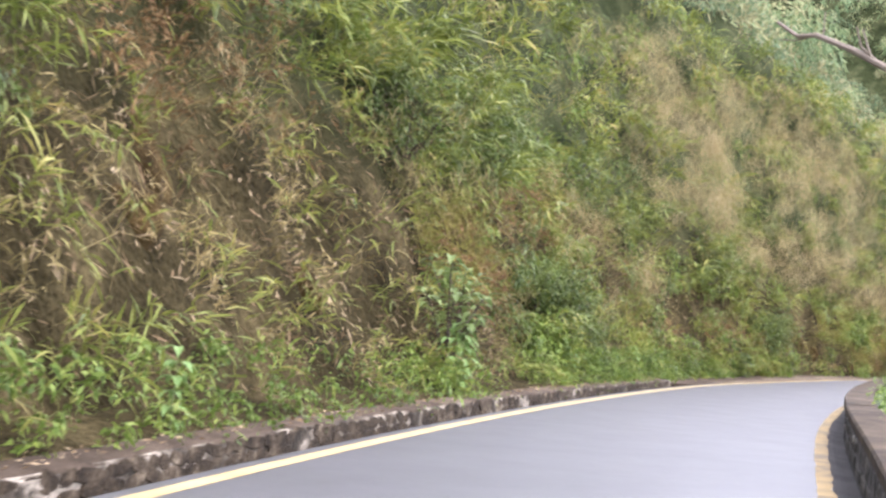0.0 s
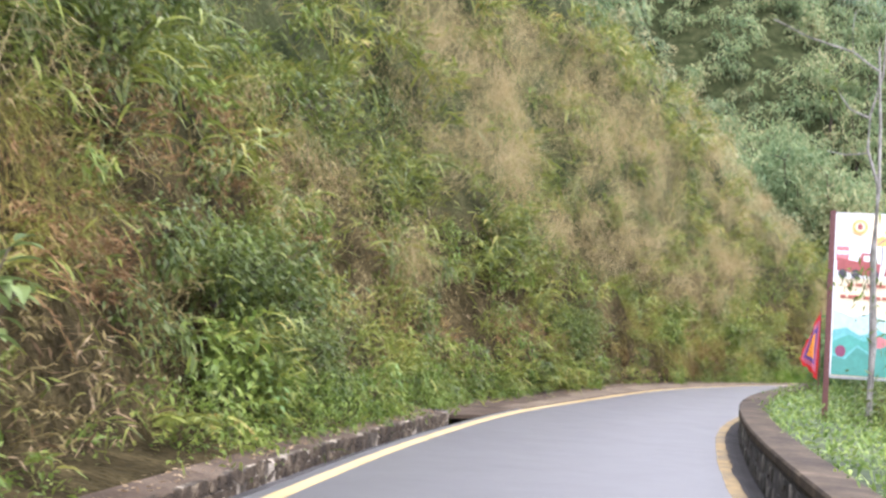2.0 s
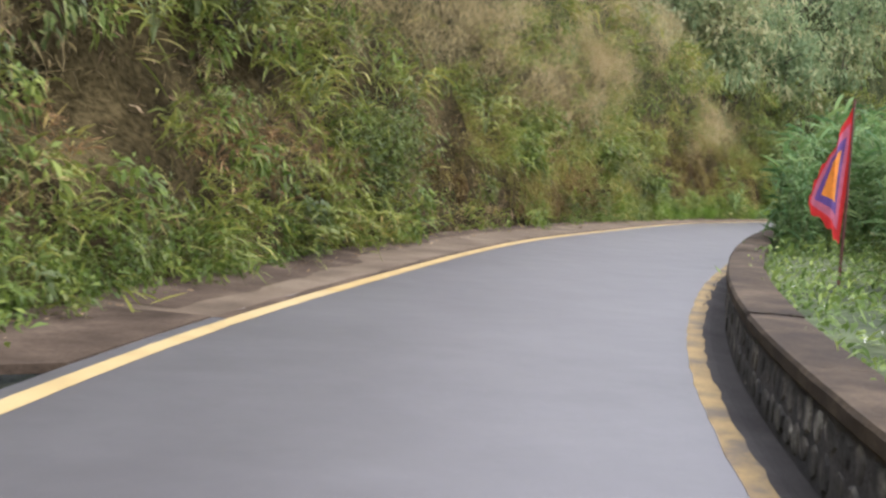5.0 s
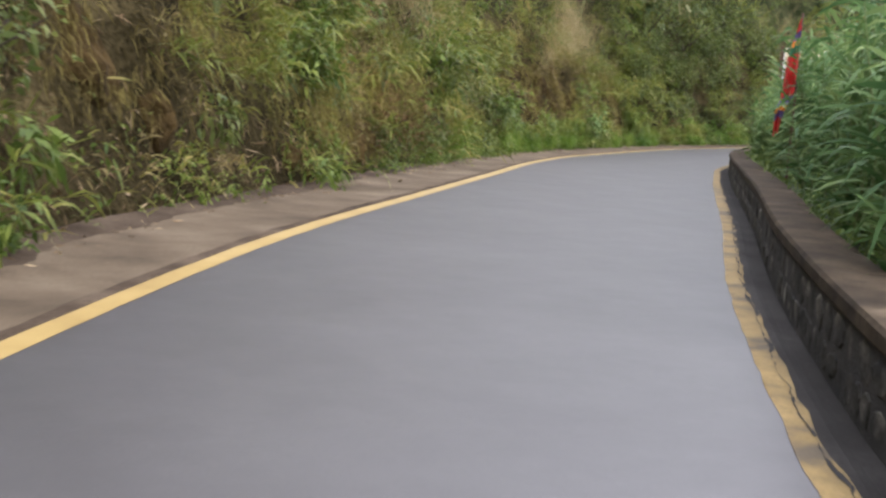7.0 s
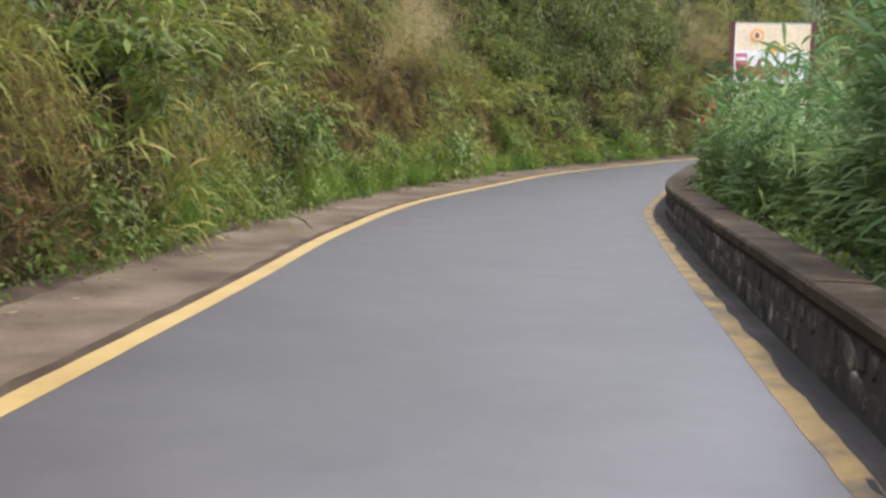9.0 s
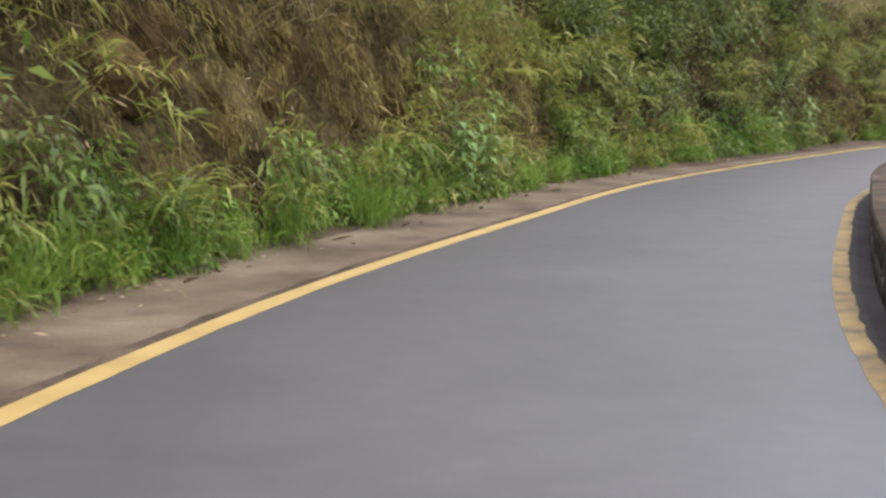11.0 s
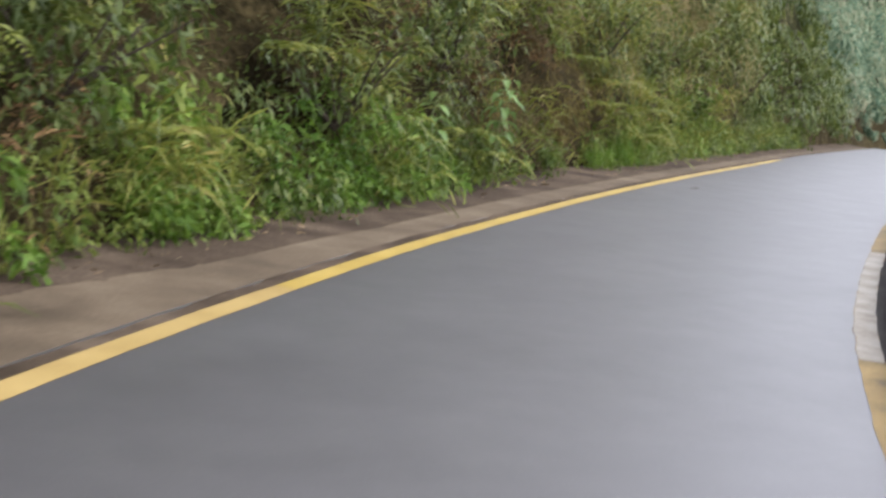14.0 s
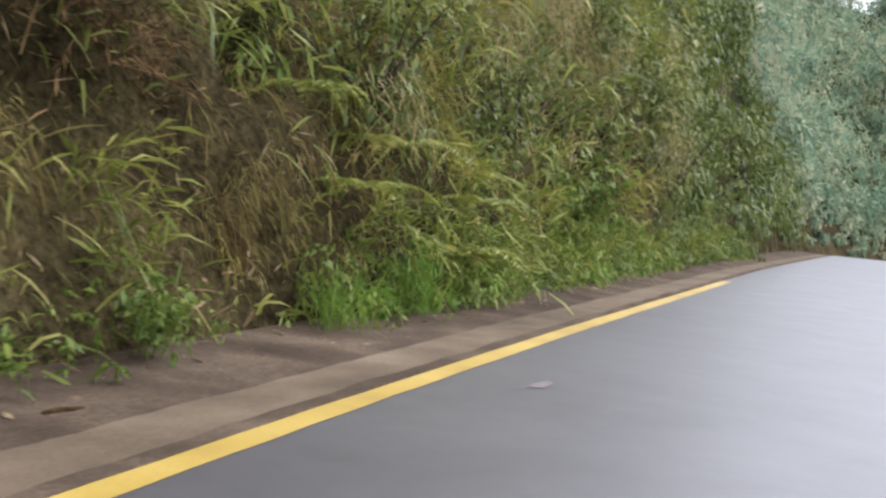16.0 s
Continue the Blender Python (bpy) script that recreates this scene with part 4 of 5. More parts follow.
def make_forked_bush(seed):
    """An open bush whose forked stems each end in a whorl of broad grey-green leaves."""
    rnd = random.Random(seed)
    ob = thing("broadleaf_bush", "open bush with whorls of broad grey-green leaves", "bush", "broad-leaved bushes")
    for k in range(6):
        a = k * 2.2 + rnd.uniform(-0.3, 0.3)
        out, tall = rnd.uniform(0.25, 0.65), rnd.uniform(0.75, 1.75)
        stem = [Vector((math.cos(a) * out * t ** 1.4, math.sin(a) * out * t ** 1.4, -0.1 + tall * t)) for t in np.linspace(0, 1, 7)]
        bm = bmesh.new()
        tube(bm, stem, [0.02 - 0.002 * i for i in range(7)], 6)
        part("stem", bm, BARK, ob)
        for j in range(12):
            high = 1.0 - 0.45 * (j / 11) ** 1.5
            base = stem[0].lerp(stem[6], high) if high > 0.99 else stem[int(high * 6)].lerp(stem[int(high * 6) + 1], high * 6 % 1)
            broad_leaf(base, j * 2.4 + a, rnd.uniform(0.17, 0.29), GREY_LEAF, ob, rnd.uniform(0.0, 0.7), rnd.uniform(0.3, 0.8))
    return ob


def make_tree(seed, tall, leaves, mat):
    rnd = random.Random(seed)
    ob = thing("tree", "slender broad-leaved tree on the hillside", "tree", "trees on the hill")
    bm = bmesh.new()
    trunk = limb(rnd, (0, 0, -0.4), (rnd.uniform(-0.1, 0.1), rnd.uniform(-0.1, 0.1), 1), tall * 0.85, 0.08, 7)
    tube(bm, trunk, [0.14 - 0.016 * i for i in range(8)], 7)
    tips = []
    for k in range(9):
        i = rnd.randint(2, 7)
        a = k * 2.4
        path = limb(rnd, trunk[i], (math.cos(a), math.sin(a), rnd.uniform(0.2, 0.9)), tall * rnd.uniform(0.18, 0.36), 0.3)
        tube(bm, path, [0.05 - 0.008 * j for j in range(6)], 5)
        tips += path[2:]
    part("trunk", bm, BARK, ob)
    t = np.array([tuple(p) for p in tips])
    c = t[RNG.integers(0, len(t), leaves)] + RNG.normal(size=(leaves, 3)) * [0.5, 0.5, 0.36]
    aim = unit(RNG.normal(size=c.shape) + [0, 0, 0.2])
    v, f = blades(c, aim, RNG.uniform(0.2, 0.45, leaves), RNG.uniform(0.11, 0.22, leaves), RNG.uniform(0.1, 0.9, leaves), "chip")
    leaf_part("crown", v, f, mat, ob)
    return ob


def make_reed(seed, tall, mat=None):
    rnd = random.Random(seed)
    ob = thing("reed_clump", "tall dense green reed clump behind the wall", "reed", "reeds behind the wall")
    stems = []
    for k in range(9):
        bm = bmesh.new()
        a, r = rnd.uniform(0, math.tau), rnd.uniform(0, 0.32)
        path = limb(rnd, (math.cos(a) * r, math.sin(a) * r, -0.1), (rnd.uniform(-0.16, 0.16), rnd.uniform(-0.16, 0.16), 1), tall * rnd.uniform(0.7, 1.05), 0.06, 6)
        tube(bm, path, [0.012 - 0.0013 * i for i in range(7)], 5)
        part("stem", bm, STALK, ob)
        stems.append(np.array([tuple(p) for p in path]))
    base = np.concatenate([s[0] + (s[-1] - s[0]) * np.linspace(0.12, 1, 22)[:, None] for s in stems])
    n = len(base)
    aim = unit(np.c_[RNG.normal(size=(n, 2)), RNG.uniform(0.3, 1.3, n)])
    v, f = blades(base, aim, RNG.uniform(0.35, 0.75, n), RNG.uniform(0.035, 0.075, n), RNG.uniform(0.15, 0.9, n), "long")
    leaf_part("foliage", v, f, mat or REED, ob)
    return ob


def make_cane(seed, tall):
    """A fan of arching stems with long drooping leaves along them."""
    rnd = random.Random(seed)
    ob = thing("cane_clump", "lush clump of arching cane with long drooping leaves", "cane", "cane clumps on the slope")
    pieces = []
    for k in range(9):
        bm = bmesh.new()
        a = k * 2.4 + rnd.uniform(-0.3, 0.3)
        reach, up = tall * rnd.uniform(0.35, 0.75), tall * rnd.uniform(0.75, 1.1)
        path = [Vector((math.cos(a) * reach * t**1.6, math.sin(a) * reach * t**1.6, up * (1.25 * t - 0.45 * t**3) - 0.1)) for t in np.linspace(0, 1, 7)]
        tube(bm, path, [0.011 - 0.0013 * i for i in range(7)], 5)
        part("stem", bm, STALK, ob)
        q = np.array([tuple(p) for p in path])
        t = np.linspace(0.2, 1, 11)
        base = np.stack([np.interp(t * 6, np.arange(7), q[:, i]) for i in range(3)], 1)
        side = np.where(np.arange(11) % 2, 1.0, -1.0)[:, None]
        ahead = np.array([math.cos(a), math.sin(a), 0.25])
        aim = unit(ahead * 0.8 + side * np.array([-math.sin(a), math.cos(a), 0]) * 0.6 + RNG.normal(size=(11, 3)) * 0.22 + [0, 0, 0.25])
        pieces.append(blades(base, aim, RNG.uniform(0.32, 0.62, 11), RNG.uniform(0.028, 0.052, 11), RNG.uniform(0.3, 0.9, 11), "long"))
    v, f = joined(pieces)
    leaf_part("foliage", v, f, CANE, ob)
    return ob


def put(ob, s, lat, up, turn, size=1.0, lean=0.0, first=None):
    """Stands ob, or a copy of it, beside the road."""
    p = place([s], lat, up)[0]
    m = pose(*p, lean, 0, turn) @ Matrix.Scale(size, 4)
    if first is None or first.get(ob.name):
        c = copy_thing(ob, m)
        c.scale = (size, size, size)
        return c
    first[ob.name] = True
    ob.matrix_basis = m
    return ob


def on_slope(s, h):
    return float(hill(np.array([s]), np.array([h]))[0])


used = {}
shrubs = [make_shrub(1, 0.75, (0.06, 0.12), BUSH, "rounded dark green small-leaved shrub"), make_shrub(2, 0.65, (0.08, 0.15), HERB, "loose light green leafy shrub"),
          make_shrub(3, 0.85, (0.05, 0.10), BUSH, "dense dark green shrub on the bank"),
          make_shrub(4, 1.15, (0.06, 0.14), BUSH, "broad dark green leafy bush on the bank", 2000)]
spots = [(27.5, 0.8, 3, 0.9), (28.7, 1.7, 3, 0.95), (26.9, 1.8, 3, 0.75), (29.6, 0.9, 3, 0.7), (44.3, 3.6, 3, 0.8), (49.6, 1.1, 3, 0.8), (50.8, 1.6, 3, 0.75), (35.0, 4.4, 3, 0.8), (40.5, 4.8, 3, 0.7), (24.3, 5.2, 3, 0.8), (19.5, 5.0, 3, 0.8),
         (99.5, 2.8, 3, 1.0), (102.5, 3.6, 3, 1.1), (105.5, 3.0, 3, 1.0), (108.5, 4.2, 3, 1.2), (128, 2.4, 3, 0.9), (131.5, 3.6, 3, 1.1), (135, 2.8, 3, 1.2), (28.2, 1.2, 0, 1.25), (27.4, 0.5, 1, 1.0), (29.0, 2.2, 2, 0.9), (27.8, 2.0, 0, 1.1), (26.3, 0.7, 1, 1.1), (44.2, 3.2, 2, 1.4), (44.6, 4.2, 0, 1.3), (50.4, 1.2, 2, 1.2), (49.4, 0.8, 0, 1.0),
         (60.5, 1.6, 1, 1.1), (62.5, 2.4, 1, 1.0), (24.5, 4.5, 0, 1.2), (20, 4.2, 2, 1.2), (34.5, 5.2, 2, 1.6), (32.5, 4.9, 0, 1.4), (58, 3.0, 0, 1.2), (70, 2.0, 1, 1.2), (76, 2.4, 1, 1.2),
         (79.5, 1.2, 1, 1.0), (81, 2.4, 2, 1.1), (97.9, 0.9, 1, 0.8), (98.5, 1.1, 1, 0.9), (101, 2.0, 0, 1.2), (104, 1.2, 2, 1.2), (106, 2.6, 0, 1.5), (109, 1.0, 2, 1.3), (110.5, 3.0, 0, 1.7), (112.5, 1.7, 2, 1.2),
         (116.6, 0.25, 1, 0.4), (114.2, 2.3, 0, 1.0), (121, 2.1, 2, 1.2), (124.5, 1.4, 0, 1.2), (126.5, 2.0, 2, 1.5), (129, 1.0, 1, 1.2), (132, 2.2, 0, 1.6), (136, 1.6, 2, 1.5), (140, 2.6, 0, 1.9), (145, 1.6, 2, 1.9),
         (150, 2.5, 0, 2.2), (106.5, 4.6, 2, 2.0), (111, 5.5, 0, 2.2), (103, 5, 2, 1.8), (115.5, 4.4, 0, 1.8), (99, 4.2, 2, 1.5), (92.5, 0.5, 1, 0.8)]
for i, (s, h, k, size) in enumerate(spots):
    put(shrubs[k], s, on_slope(s, h) - 0.3, h, i * 67 % 360, size * 1.2, 0, used)
canes = [make_cane(1, 1.15), make_cane(2, 0.95), make_cane(3, 1.3)]
for i, (s, h, size) in enumerate(((98.8, 1.5, 1.1), (100.2, 2.0, 1.2), (101.6, 1.5, 1.0), (102.6, 2.3, 1.1), (97.9, 2.1, 1.1), (99.4, 2.6, 1.2), (101.0, 2.7, 1.2), (104.2, 1.6, 0.9), (35.4, 2.6, 1.0), (36.4, 1.8, 0.9), (43.0, 3.2, 1.1), (43.9, 3.7, 1.2), (42.2, 2.8, 0.9), (23.2, 4.9, 1.1), (24.2, 5.3, 1.1), (26.8, 0.9, 0.9), (27.6, 0.6, 0.8),
                                  (60.6, 1.6, 0.9), (62.0, 2.2, 1.0), (65.8, 1.5, 0.9), (70.6, 1.6, 1.0), (72.4, 2.2, 1.1), (77.9, 1.5, 0.9), (79.6, 1.9, 1.0), (113.2, 1.8, 0.9), (114.4, 2.3, 1.0), (116.0, 2.9, 0.9), (118.0, 3.3, 1.0), (121.6, 2.6, 1.0), (123.8, 2.7, 1.1), (111.0, 1.2, 0.8), (126.6, 3.4, 1.2), (129.8, 2.2, 1.1), (132.8, 3.6, 1.3),
                                  (30.6, 3.0, 1.0), (38.8, 4.2, 1.2), (47.6, 2.2, 1.0), (52.6, 2.6, 1.0), (56.8, 2.2, 0.9), (19.0, 5.2, 1.1), (20.6, 5.4, 1.2), (21.8, 6.0, 1.2), (22.6, 4.2, 1.0), (24.4, 4.0, 1.1), (24.8, 3.0, 1.0), (26.6, 4.4, 1.1), (28.4, 3.6, 1.0), (27.6, 6.2, 1.2), (12.8, 4.9, 0.9), (17.8, 5.8, 1.0), (108.6, 1.7, 0.9), (83.2, 0.4, 0.7), (85.8, 0.3, 0.6), (92.8, 0.4, 0.7), (93.2, 0.9, 0.8))):
    put(canes[i % 3], s, on_slope(s, h) - 0.4, h, i * 71 % 360, size, 0, used)
ferns = [make_fern(1), make_fern(2)]
for i, (s, h) in enumerate(((120.0, 1.1), (120.9, 1.5), (102.4, 1.5), (113.0, 0.4), (112.2, 0.7), (96.0, 2.0), (119.9, 1.9), (123, 1.0), (122.2, 0.5), (47.5, 0.4), (46.2, 0.6), (45.6, 0.35), (48.6, 0.5), (46.9, 0.9), (105.3, 0.8), (108, 1.6), (31.5, 0.5), (24.0, 0.4))):
    put(ferns[i % 2], s, on_slope(s, h) - 0.4, h + 0.05, i * 83 % 360, 0.85 + 0.25 * (i % 3) / 2, 0, used)
broad = [make_broadleaf(1), make_broadleaf(5, 17, 0.31)]
for i, (s, h, size) in enumerate(((18.1, 0.15, 0.95), (18.6, 0.2, 0.85), (17.7, 0.3, 0.75), (18.4, 0.5, 0.8), (92.1, 0.35, 0.9), (91.5, 0.6, 0.7), (113.3, 0.35, 1.0), (113.9, 0.6, 0.8), (91.1, 0.2, 0.8), (33.0, 0.3, 0.7), (8.6, 0.1, 0.7), (110.6, 0.4, 0.8), (26.8, 0.2, 0.6))):
    put(broad[i % 2], s, on_slope(s, h) - 0.55, h, i * 101 % 360, size, 0, used)
def make_rock(seed):
    """A craggy, layered outcrop, about 1 m across."""
    bm = bmesh.new()
    bmesh.ops.create_icosphere(bm, subdivisions=3, radius=0.5)
    for q in bm.verts:
        c = q.co * 2.3 + Vector((seed * 3.1, 0, 0))
        ledge = noise.noise(Vector((c.z * 3.5, seed, 0))) * 0.10
        q.co *= 1 + 0.45 * noise.noise(c) + 0.16 * noise.noise(c * 2.7) + ledge
    me = bpy.data.meshes.new("rock")
    bm.to_mesh(me)
    bm.free()
    me.materials.append(ROCK)
    return tagged(new("rock", me), "dark craggy rock jutting from the bank", "rock", "rocks in the bank")


rocks = [make_rock(k) for k in range(5)]
crags = [(54.3, 1.5, 1.3), (55.3, 0.9, 0.9), (66.6, 0.8, 1.1), (67.6, 0.5, 0.9), (68.3, 0.9, 0.8), (11.2, 2.8, 1.4), (10.2, 2.1, 1.0), (83.6, 1.6, 1.2), (84.6, 2.0, 1.4), (85.4, 1.3, 1.0), (86.3, 2.3, 1.5),
         (87.1, 1.4, 1.1), (87.9, 2.0, 1.3), (88.9, 1.6, 1.2), (89.8, 2.2, 1.3), (90.6, 1.4, 1.0), (91.6, 1.9, 1.1), (94.9, 0.9, 0.8), (115.2, 1.4, 0.8), (118.3, 0.7, 0.8), (14.6, 1.4, 0.9), (59.4, 0.35, 0.7), (60.3, 0.25, 0.5), (63.4, 0.4, 0.9), (64.2, 0.6, 0.8), (62.6, 0.7, 0.7)]
for i, (s, h, size) in enumerate(crags):
    put(rocks[i % 5], s, on_slope(s, h) + 0.34 * size, h, i * 77 % 360, size, 0, used)
bushes = [make_forked_bush(3), make_forked_bush(7)]
for i, (s, h, size) in enumerate(((18.1, 0.55, 1.1), (19.2, 0.9, 1.0))):
    put(bushes[i], s, on_slope(s, h) - 0.45, h, i * 130, size, 0, used)
# the crowns use the same leaf colours with haze painted in
trees = [make_tree(11 + k % 4, (5.5, 7.0, 4.5, 6.2)[k % 4], (900, 1000, 700, 900)[k % 4], MID_HAZE_LEAF if k < 4 else HAZY_LEAF) for k in range(8)]
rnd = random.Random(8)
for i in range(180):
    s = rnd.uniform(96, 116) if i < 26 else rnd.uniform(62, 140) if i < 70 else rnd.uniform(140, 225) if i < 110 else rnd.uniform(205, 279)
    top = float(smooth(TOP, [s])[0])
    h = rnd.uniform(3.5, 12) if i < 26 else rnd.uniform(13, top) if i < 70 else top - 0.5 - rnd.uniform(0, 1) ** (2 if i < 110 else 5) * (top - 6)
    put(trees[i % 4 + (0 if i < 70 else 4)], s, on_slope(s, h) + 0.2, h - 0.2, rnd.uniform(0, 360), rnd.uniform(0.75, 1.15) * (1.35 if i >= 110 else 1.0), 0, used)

reeds = [make_reed(1, 2.6), make_reed(2, 2.2), make_reed(3, 3.0)]
young = [make_reed(4, 1.9, YOUNG), make_reed(5, 1.6, YOUNG)]
for i in range(30):
    s = 69.0 + i * 0.52 + rnd.uniform(-0.2, 0.2)
    put(young[i % 2], s, -float(width([s])[0]) - 1.15 - rnd.uniform(0.0, 0.6), 0.38, rnd.uniform(0, 360), rnd.uniform(0.7, 0.95) * (1.0 if s > 75 else 0.8), 0, used)
for i in range(92):
    s = 42.5 + i * 0.46 + rnd.uniform(-0.2, 0.2)
    if i >= 72:
        s = 77.5 + (i - 72) * 0.7
    lat = -float(width([s])[0]) - (1.25 if s > 52 else 2.5) - rnd.uniform(0.1, 1.7)
    put(reeds[i % 3], s, lat, 0.38, rnd.uniform(0, 360), rnd.uniform(0.8, 1.1) * (0.62 if 66 < s < 78 else 1.0), 0, used)
for i in range(14):
    s = 65.6 + i * 0.25
    put(reeds[i % 3], s, -float(width([s])[0]) - 1.2 - rnd.uniform(0, 0.9), 0.38, rnd.uniform(0, 360), rnd.uniform(0.85, 1.05), 0, used)
for i in range(9):
    s = 73.2 + i * 0.5
    put(reeds[i % 3], s, -float(width([s])[0]) - 1.05 - rnd.uniform(0, 0.4), 0.38, rnd.uniform(0, 360), rnd.uniform(0.6, 0.78), 0, used)
for i in range(46):
    s = 30 + i * 1.1
    put(shrubs[(0, 2)[i % 2]], s, -float(width([s])[0]) - 3.0 - rnd.uniform(0, 1.5), 0.1, rnd.uniform(0, 360), rnd.uniform(1.2, 1.9), 0, used)

for i in range(13):
    s = 49.5 + i * 1.05
    put(reeds[i % 3], s, -float(width([s])[0]) - 0.95 - rnd.uniform(0, 0.3), 0.38, rnd.uniform(0, 360), rnd.uniform(0.62, 0.85), 0, used)

# low growth on the verge behind the wall
s_ = RNG.uniform(8, 130, 2600)
p_ = place(s_, -width(s_) - 0.8 - RNG.uniform(0, 2.2, len(s_)), 0.42)
v, f = clumps(p_, np.tile([[0, 0, 0.5]], (len(s_), 1)), 17, (0.06, 0.17), (0.025, 0.055), (0.1, 0.9), 0.8, 0.5, "leaf", 0.15)
tagged(new("verge_herbs", quick_mesh("verge_herbs", v, f, WEED)), "low leafy green weeds behind the wall", "plants", kind="stuff")

# small white flowers among the weeds
s_ = np.r_[RNG.uniform(30, 44, 14), RNG.uniform(80, 100, 14)]
p_ = np.r_[place(s_[:14], -width(s_[:14]) - 0.85 - RNG.uniform(0, 0.6, 14), 0.6), place(s_[14:], RNG.uniform(1.35, 1.7, 14), RNG.uniform(0.25, 0.6, 14))]
v, f = clumps(p_, np.tile([[0, 0, 0.3]], (len(p_), 1)), 6, (0.012, 0.022), (0.009, 0.015), (0, 0.3), 0.7, 0.3, "leaf", 0.015)
tagged(new("white_flowers", quick_mesh("white_flowers", v, f, plain("white_petals", (0.75, 0.74, 0.70), 0.6))), "tiny white flowers among the roadside weeds", "flowers", kind="stuff")

# ---- stonework ----
def stone_shape(seed, square=False):
    """An irregular wall stone, 1 m by 1 m, its rounded face towards +y."""
    rnd = random.Random(seed)
    v, f = [], []
    for y, k in ((-0.5, 1.0), (0.2, 0.98), (0.45, 0.80)):
        for i in range(8):
            a = i * math.tau / 8 + 0.2
            c, sn = math.cos(a), math.sin(a)
            r = k * (0.5 / max(abs(c), abs(sn)) ** 0.6) * (0.74 + 0.34 * random.Random(seed * 31 + i).random()) if not square else (1.0 if y < 0.4 else 0.9) * 0.52 / max(abs(c), abs(sn)) * (0.93 + 0.1 * random.Random(seed * 31 + i).random())
            v.append((c * r, y + rnd.uniform(-0.05, 0.05), sn * r))
    for j in (0, 8):
        for i in range(8):
            n = (i + 1) % 8
            f.append((j + i, j + 8 + i, j + 8 + n, j + n))
    v.append((rnd.uniform(-0.2, 0.2), 0.5, rnd.uniform(-0.2, 0.2)))
    for i in range(8):
        f.append((16 + i, 24, 16 + (i + 1) % 8))
    return v, f


STONE_SHAPES = [stone_shape(i) for i in range(8)]
KERB_SHAPES = [stone_shape(i, True) for i in range(8)]
STONE_PIECE = two_scale("wall_stone", 3.2, 26, [(0.32, (0.0234, 0.0234, 0.0225)), (0.5, (0.0546, 0.052, 0.0462)), (0.62, (0.1235, 0.1144, 0.095)), (0.70, (0.299, 0.286, 0.2438)), (0.8, (0.468, 0.4485, 0.3875))], 0.3, 0.9, (0.6, 0.02), 0.15)


def stone_turn(s, lat, up, size, side, tilt=0.0):
    """The matrix of a stone whose face looks to the left (side 1) or right (-1) of the road."""
    p, d = place([s], lat, up)[0], along([s])[1][0] * side
    m = Matrix(((d[0], -d[1], 0, p[0]), (d[1], d[0], 0, p[1]), (0, 0, 1, p[2]), (0, 0, 0, 1)))
    return m @ Matrix.Rotation(tilt, 4, "Y") @ Matrix.Diagonal((*size, 1))


def lay_stones(parent, courses, side, name, mat=None, proud=1.0):
    """Stones as parts of a wall; courses: rows of (s, lat, up, size, tilt)."""
    meshes = []
    for v, f in (KERB_SHAPES if mat else STONE_SHAPES):
        meshes.append(mesh_of("stone", v, f, mat or STONE_PIECE))
    for i, (s, lat, up, size, tilt) in enumerate(courses):
        ob = new("stone", meshes[i % 8])
        ob.parent = parent
        ob.matrix_basis = stone_turn(s, lat, up, (size[0], size[1] * proud, size[2]), side, tilt)


def joined_stones(parent, courses, side):
    vs, fs, n = [], [], 0
    for i, (s, lat, up, size, tilt) in enumerate(courses):
        m = stone_turn(s, lat, up, size, side, tilt)
        v, f = STONE_SHAPES[i % 8]
        vs += [tuple(m @ Vector(q)) for q in v]
        fs += [tuple(k + n for k in q) for q in f]
        n += len(v)
    ob = new("stonework", mesh_of("stonework", vs, fs, STONE_PIECE))
    ob.parent = parent
    tagged(ob, kind="stuff")


def courses_of(s0, s1, lat, ups, tall, seed, wide=(0.2, 0.52)):
    rnd = random.Random(seed)
    out = []
    for j, up in enumerate(ups):
        s = s0 + 0.13 * j
        while s < s1:
            w = rnd.uniform(*wide)
            out.append((s + w / 2, lat(s + w / 2), up + rnd.uniform(-0.015, 0.015), (w * rnd.uniform(0.95, 1.12), rnd.uniform(0.03, 0.065), tall * rnd.uniform(0.75, 1.15)), rnd.uniform(-0.3, 0.3)))
            s += w
    return out


WALL_H = 0.565


def face(s):
    return -float(width([s])[0]) - 0.325


wall = tagged(new("stone_wall", strip("stone_wall", np.arange(-28, 200, 0.5), [(lambda s: -width(s) - 0.31, -0.1), (lambda s: -width(s) - 0.31, WALL_H - 0.1), (lambda s: -width(s) - 0.70, WALL_H - 0.1), (lambda s: -width(s) - 0.70, -0.1)], MORTAR)),
              "low dark rubble stone wall with a concrete cap", "wall", kind="structure")
s0 = -4.0
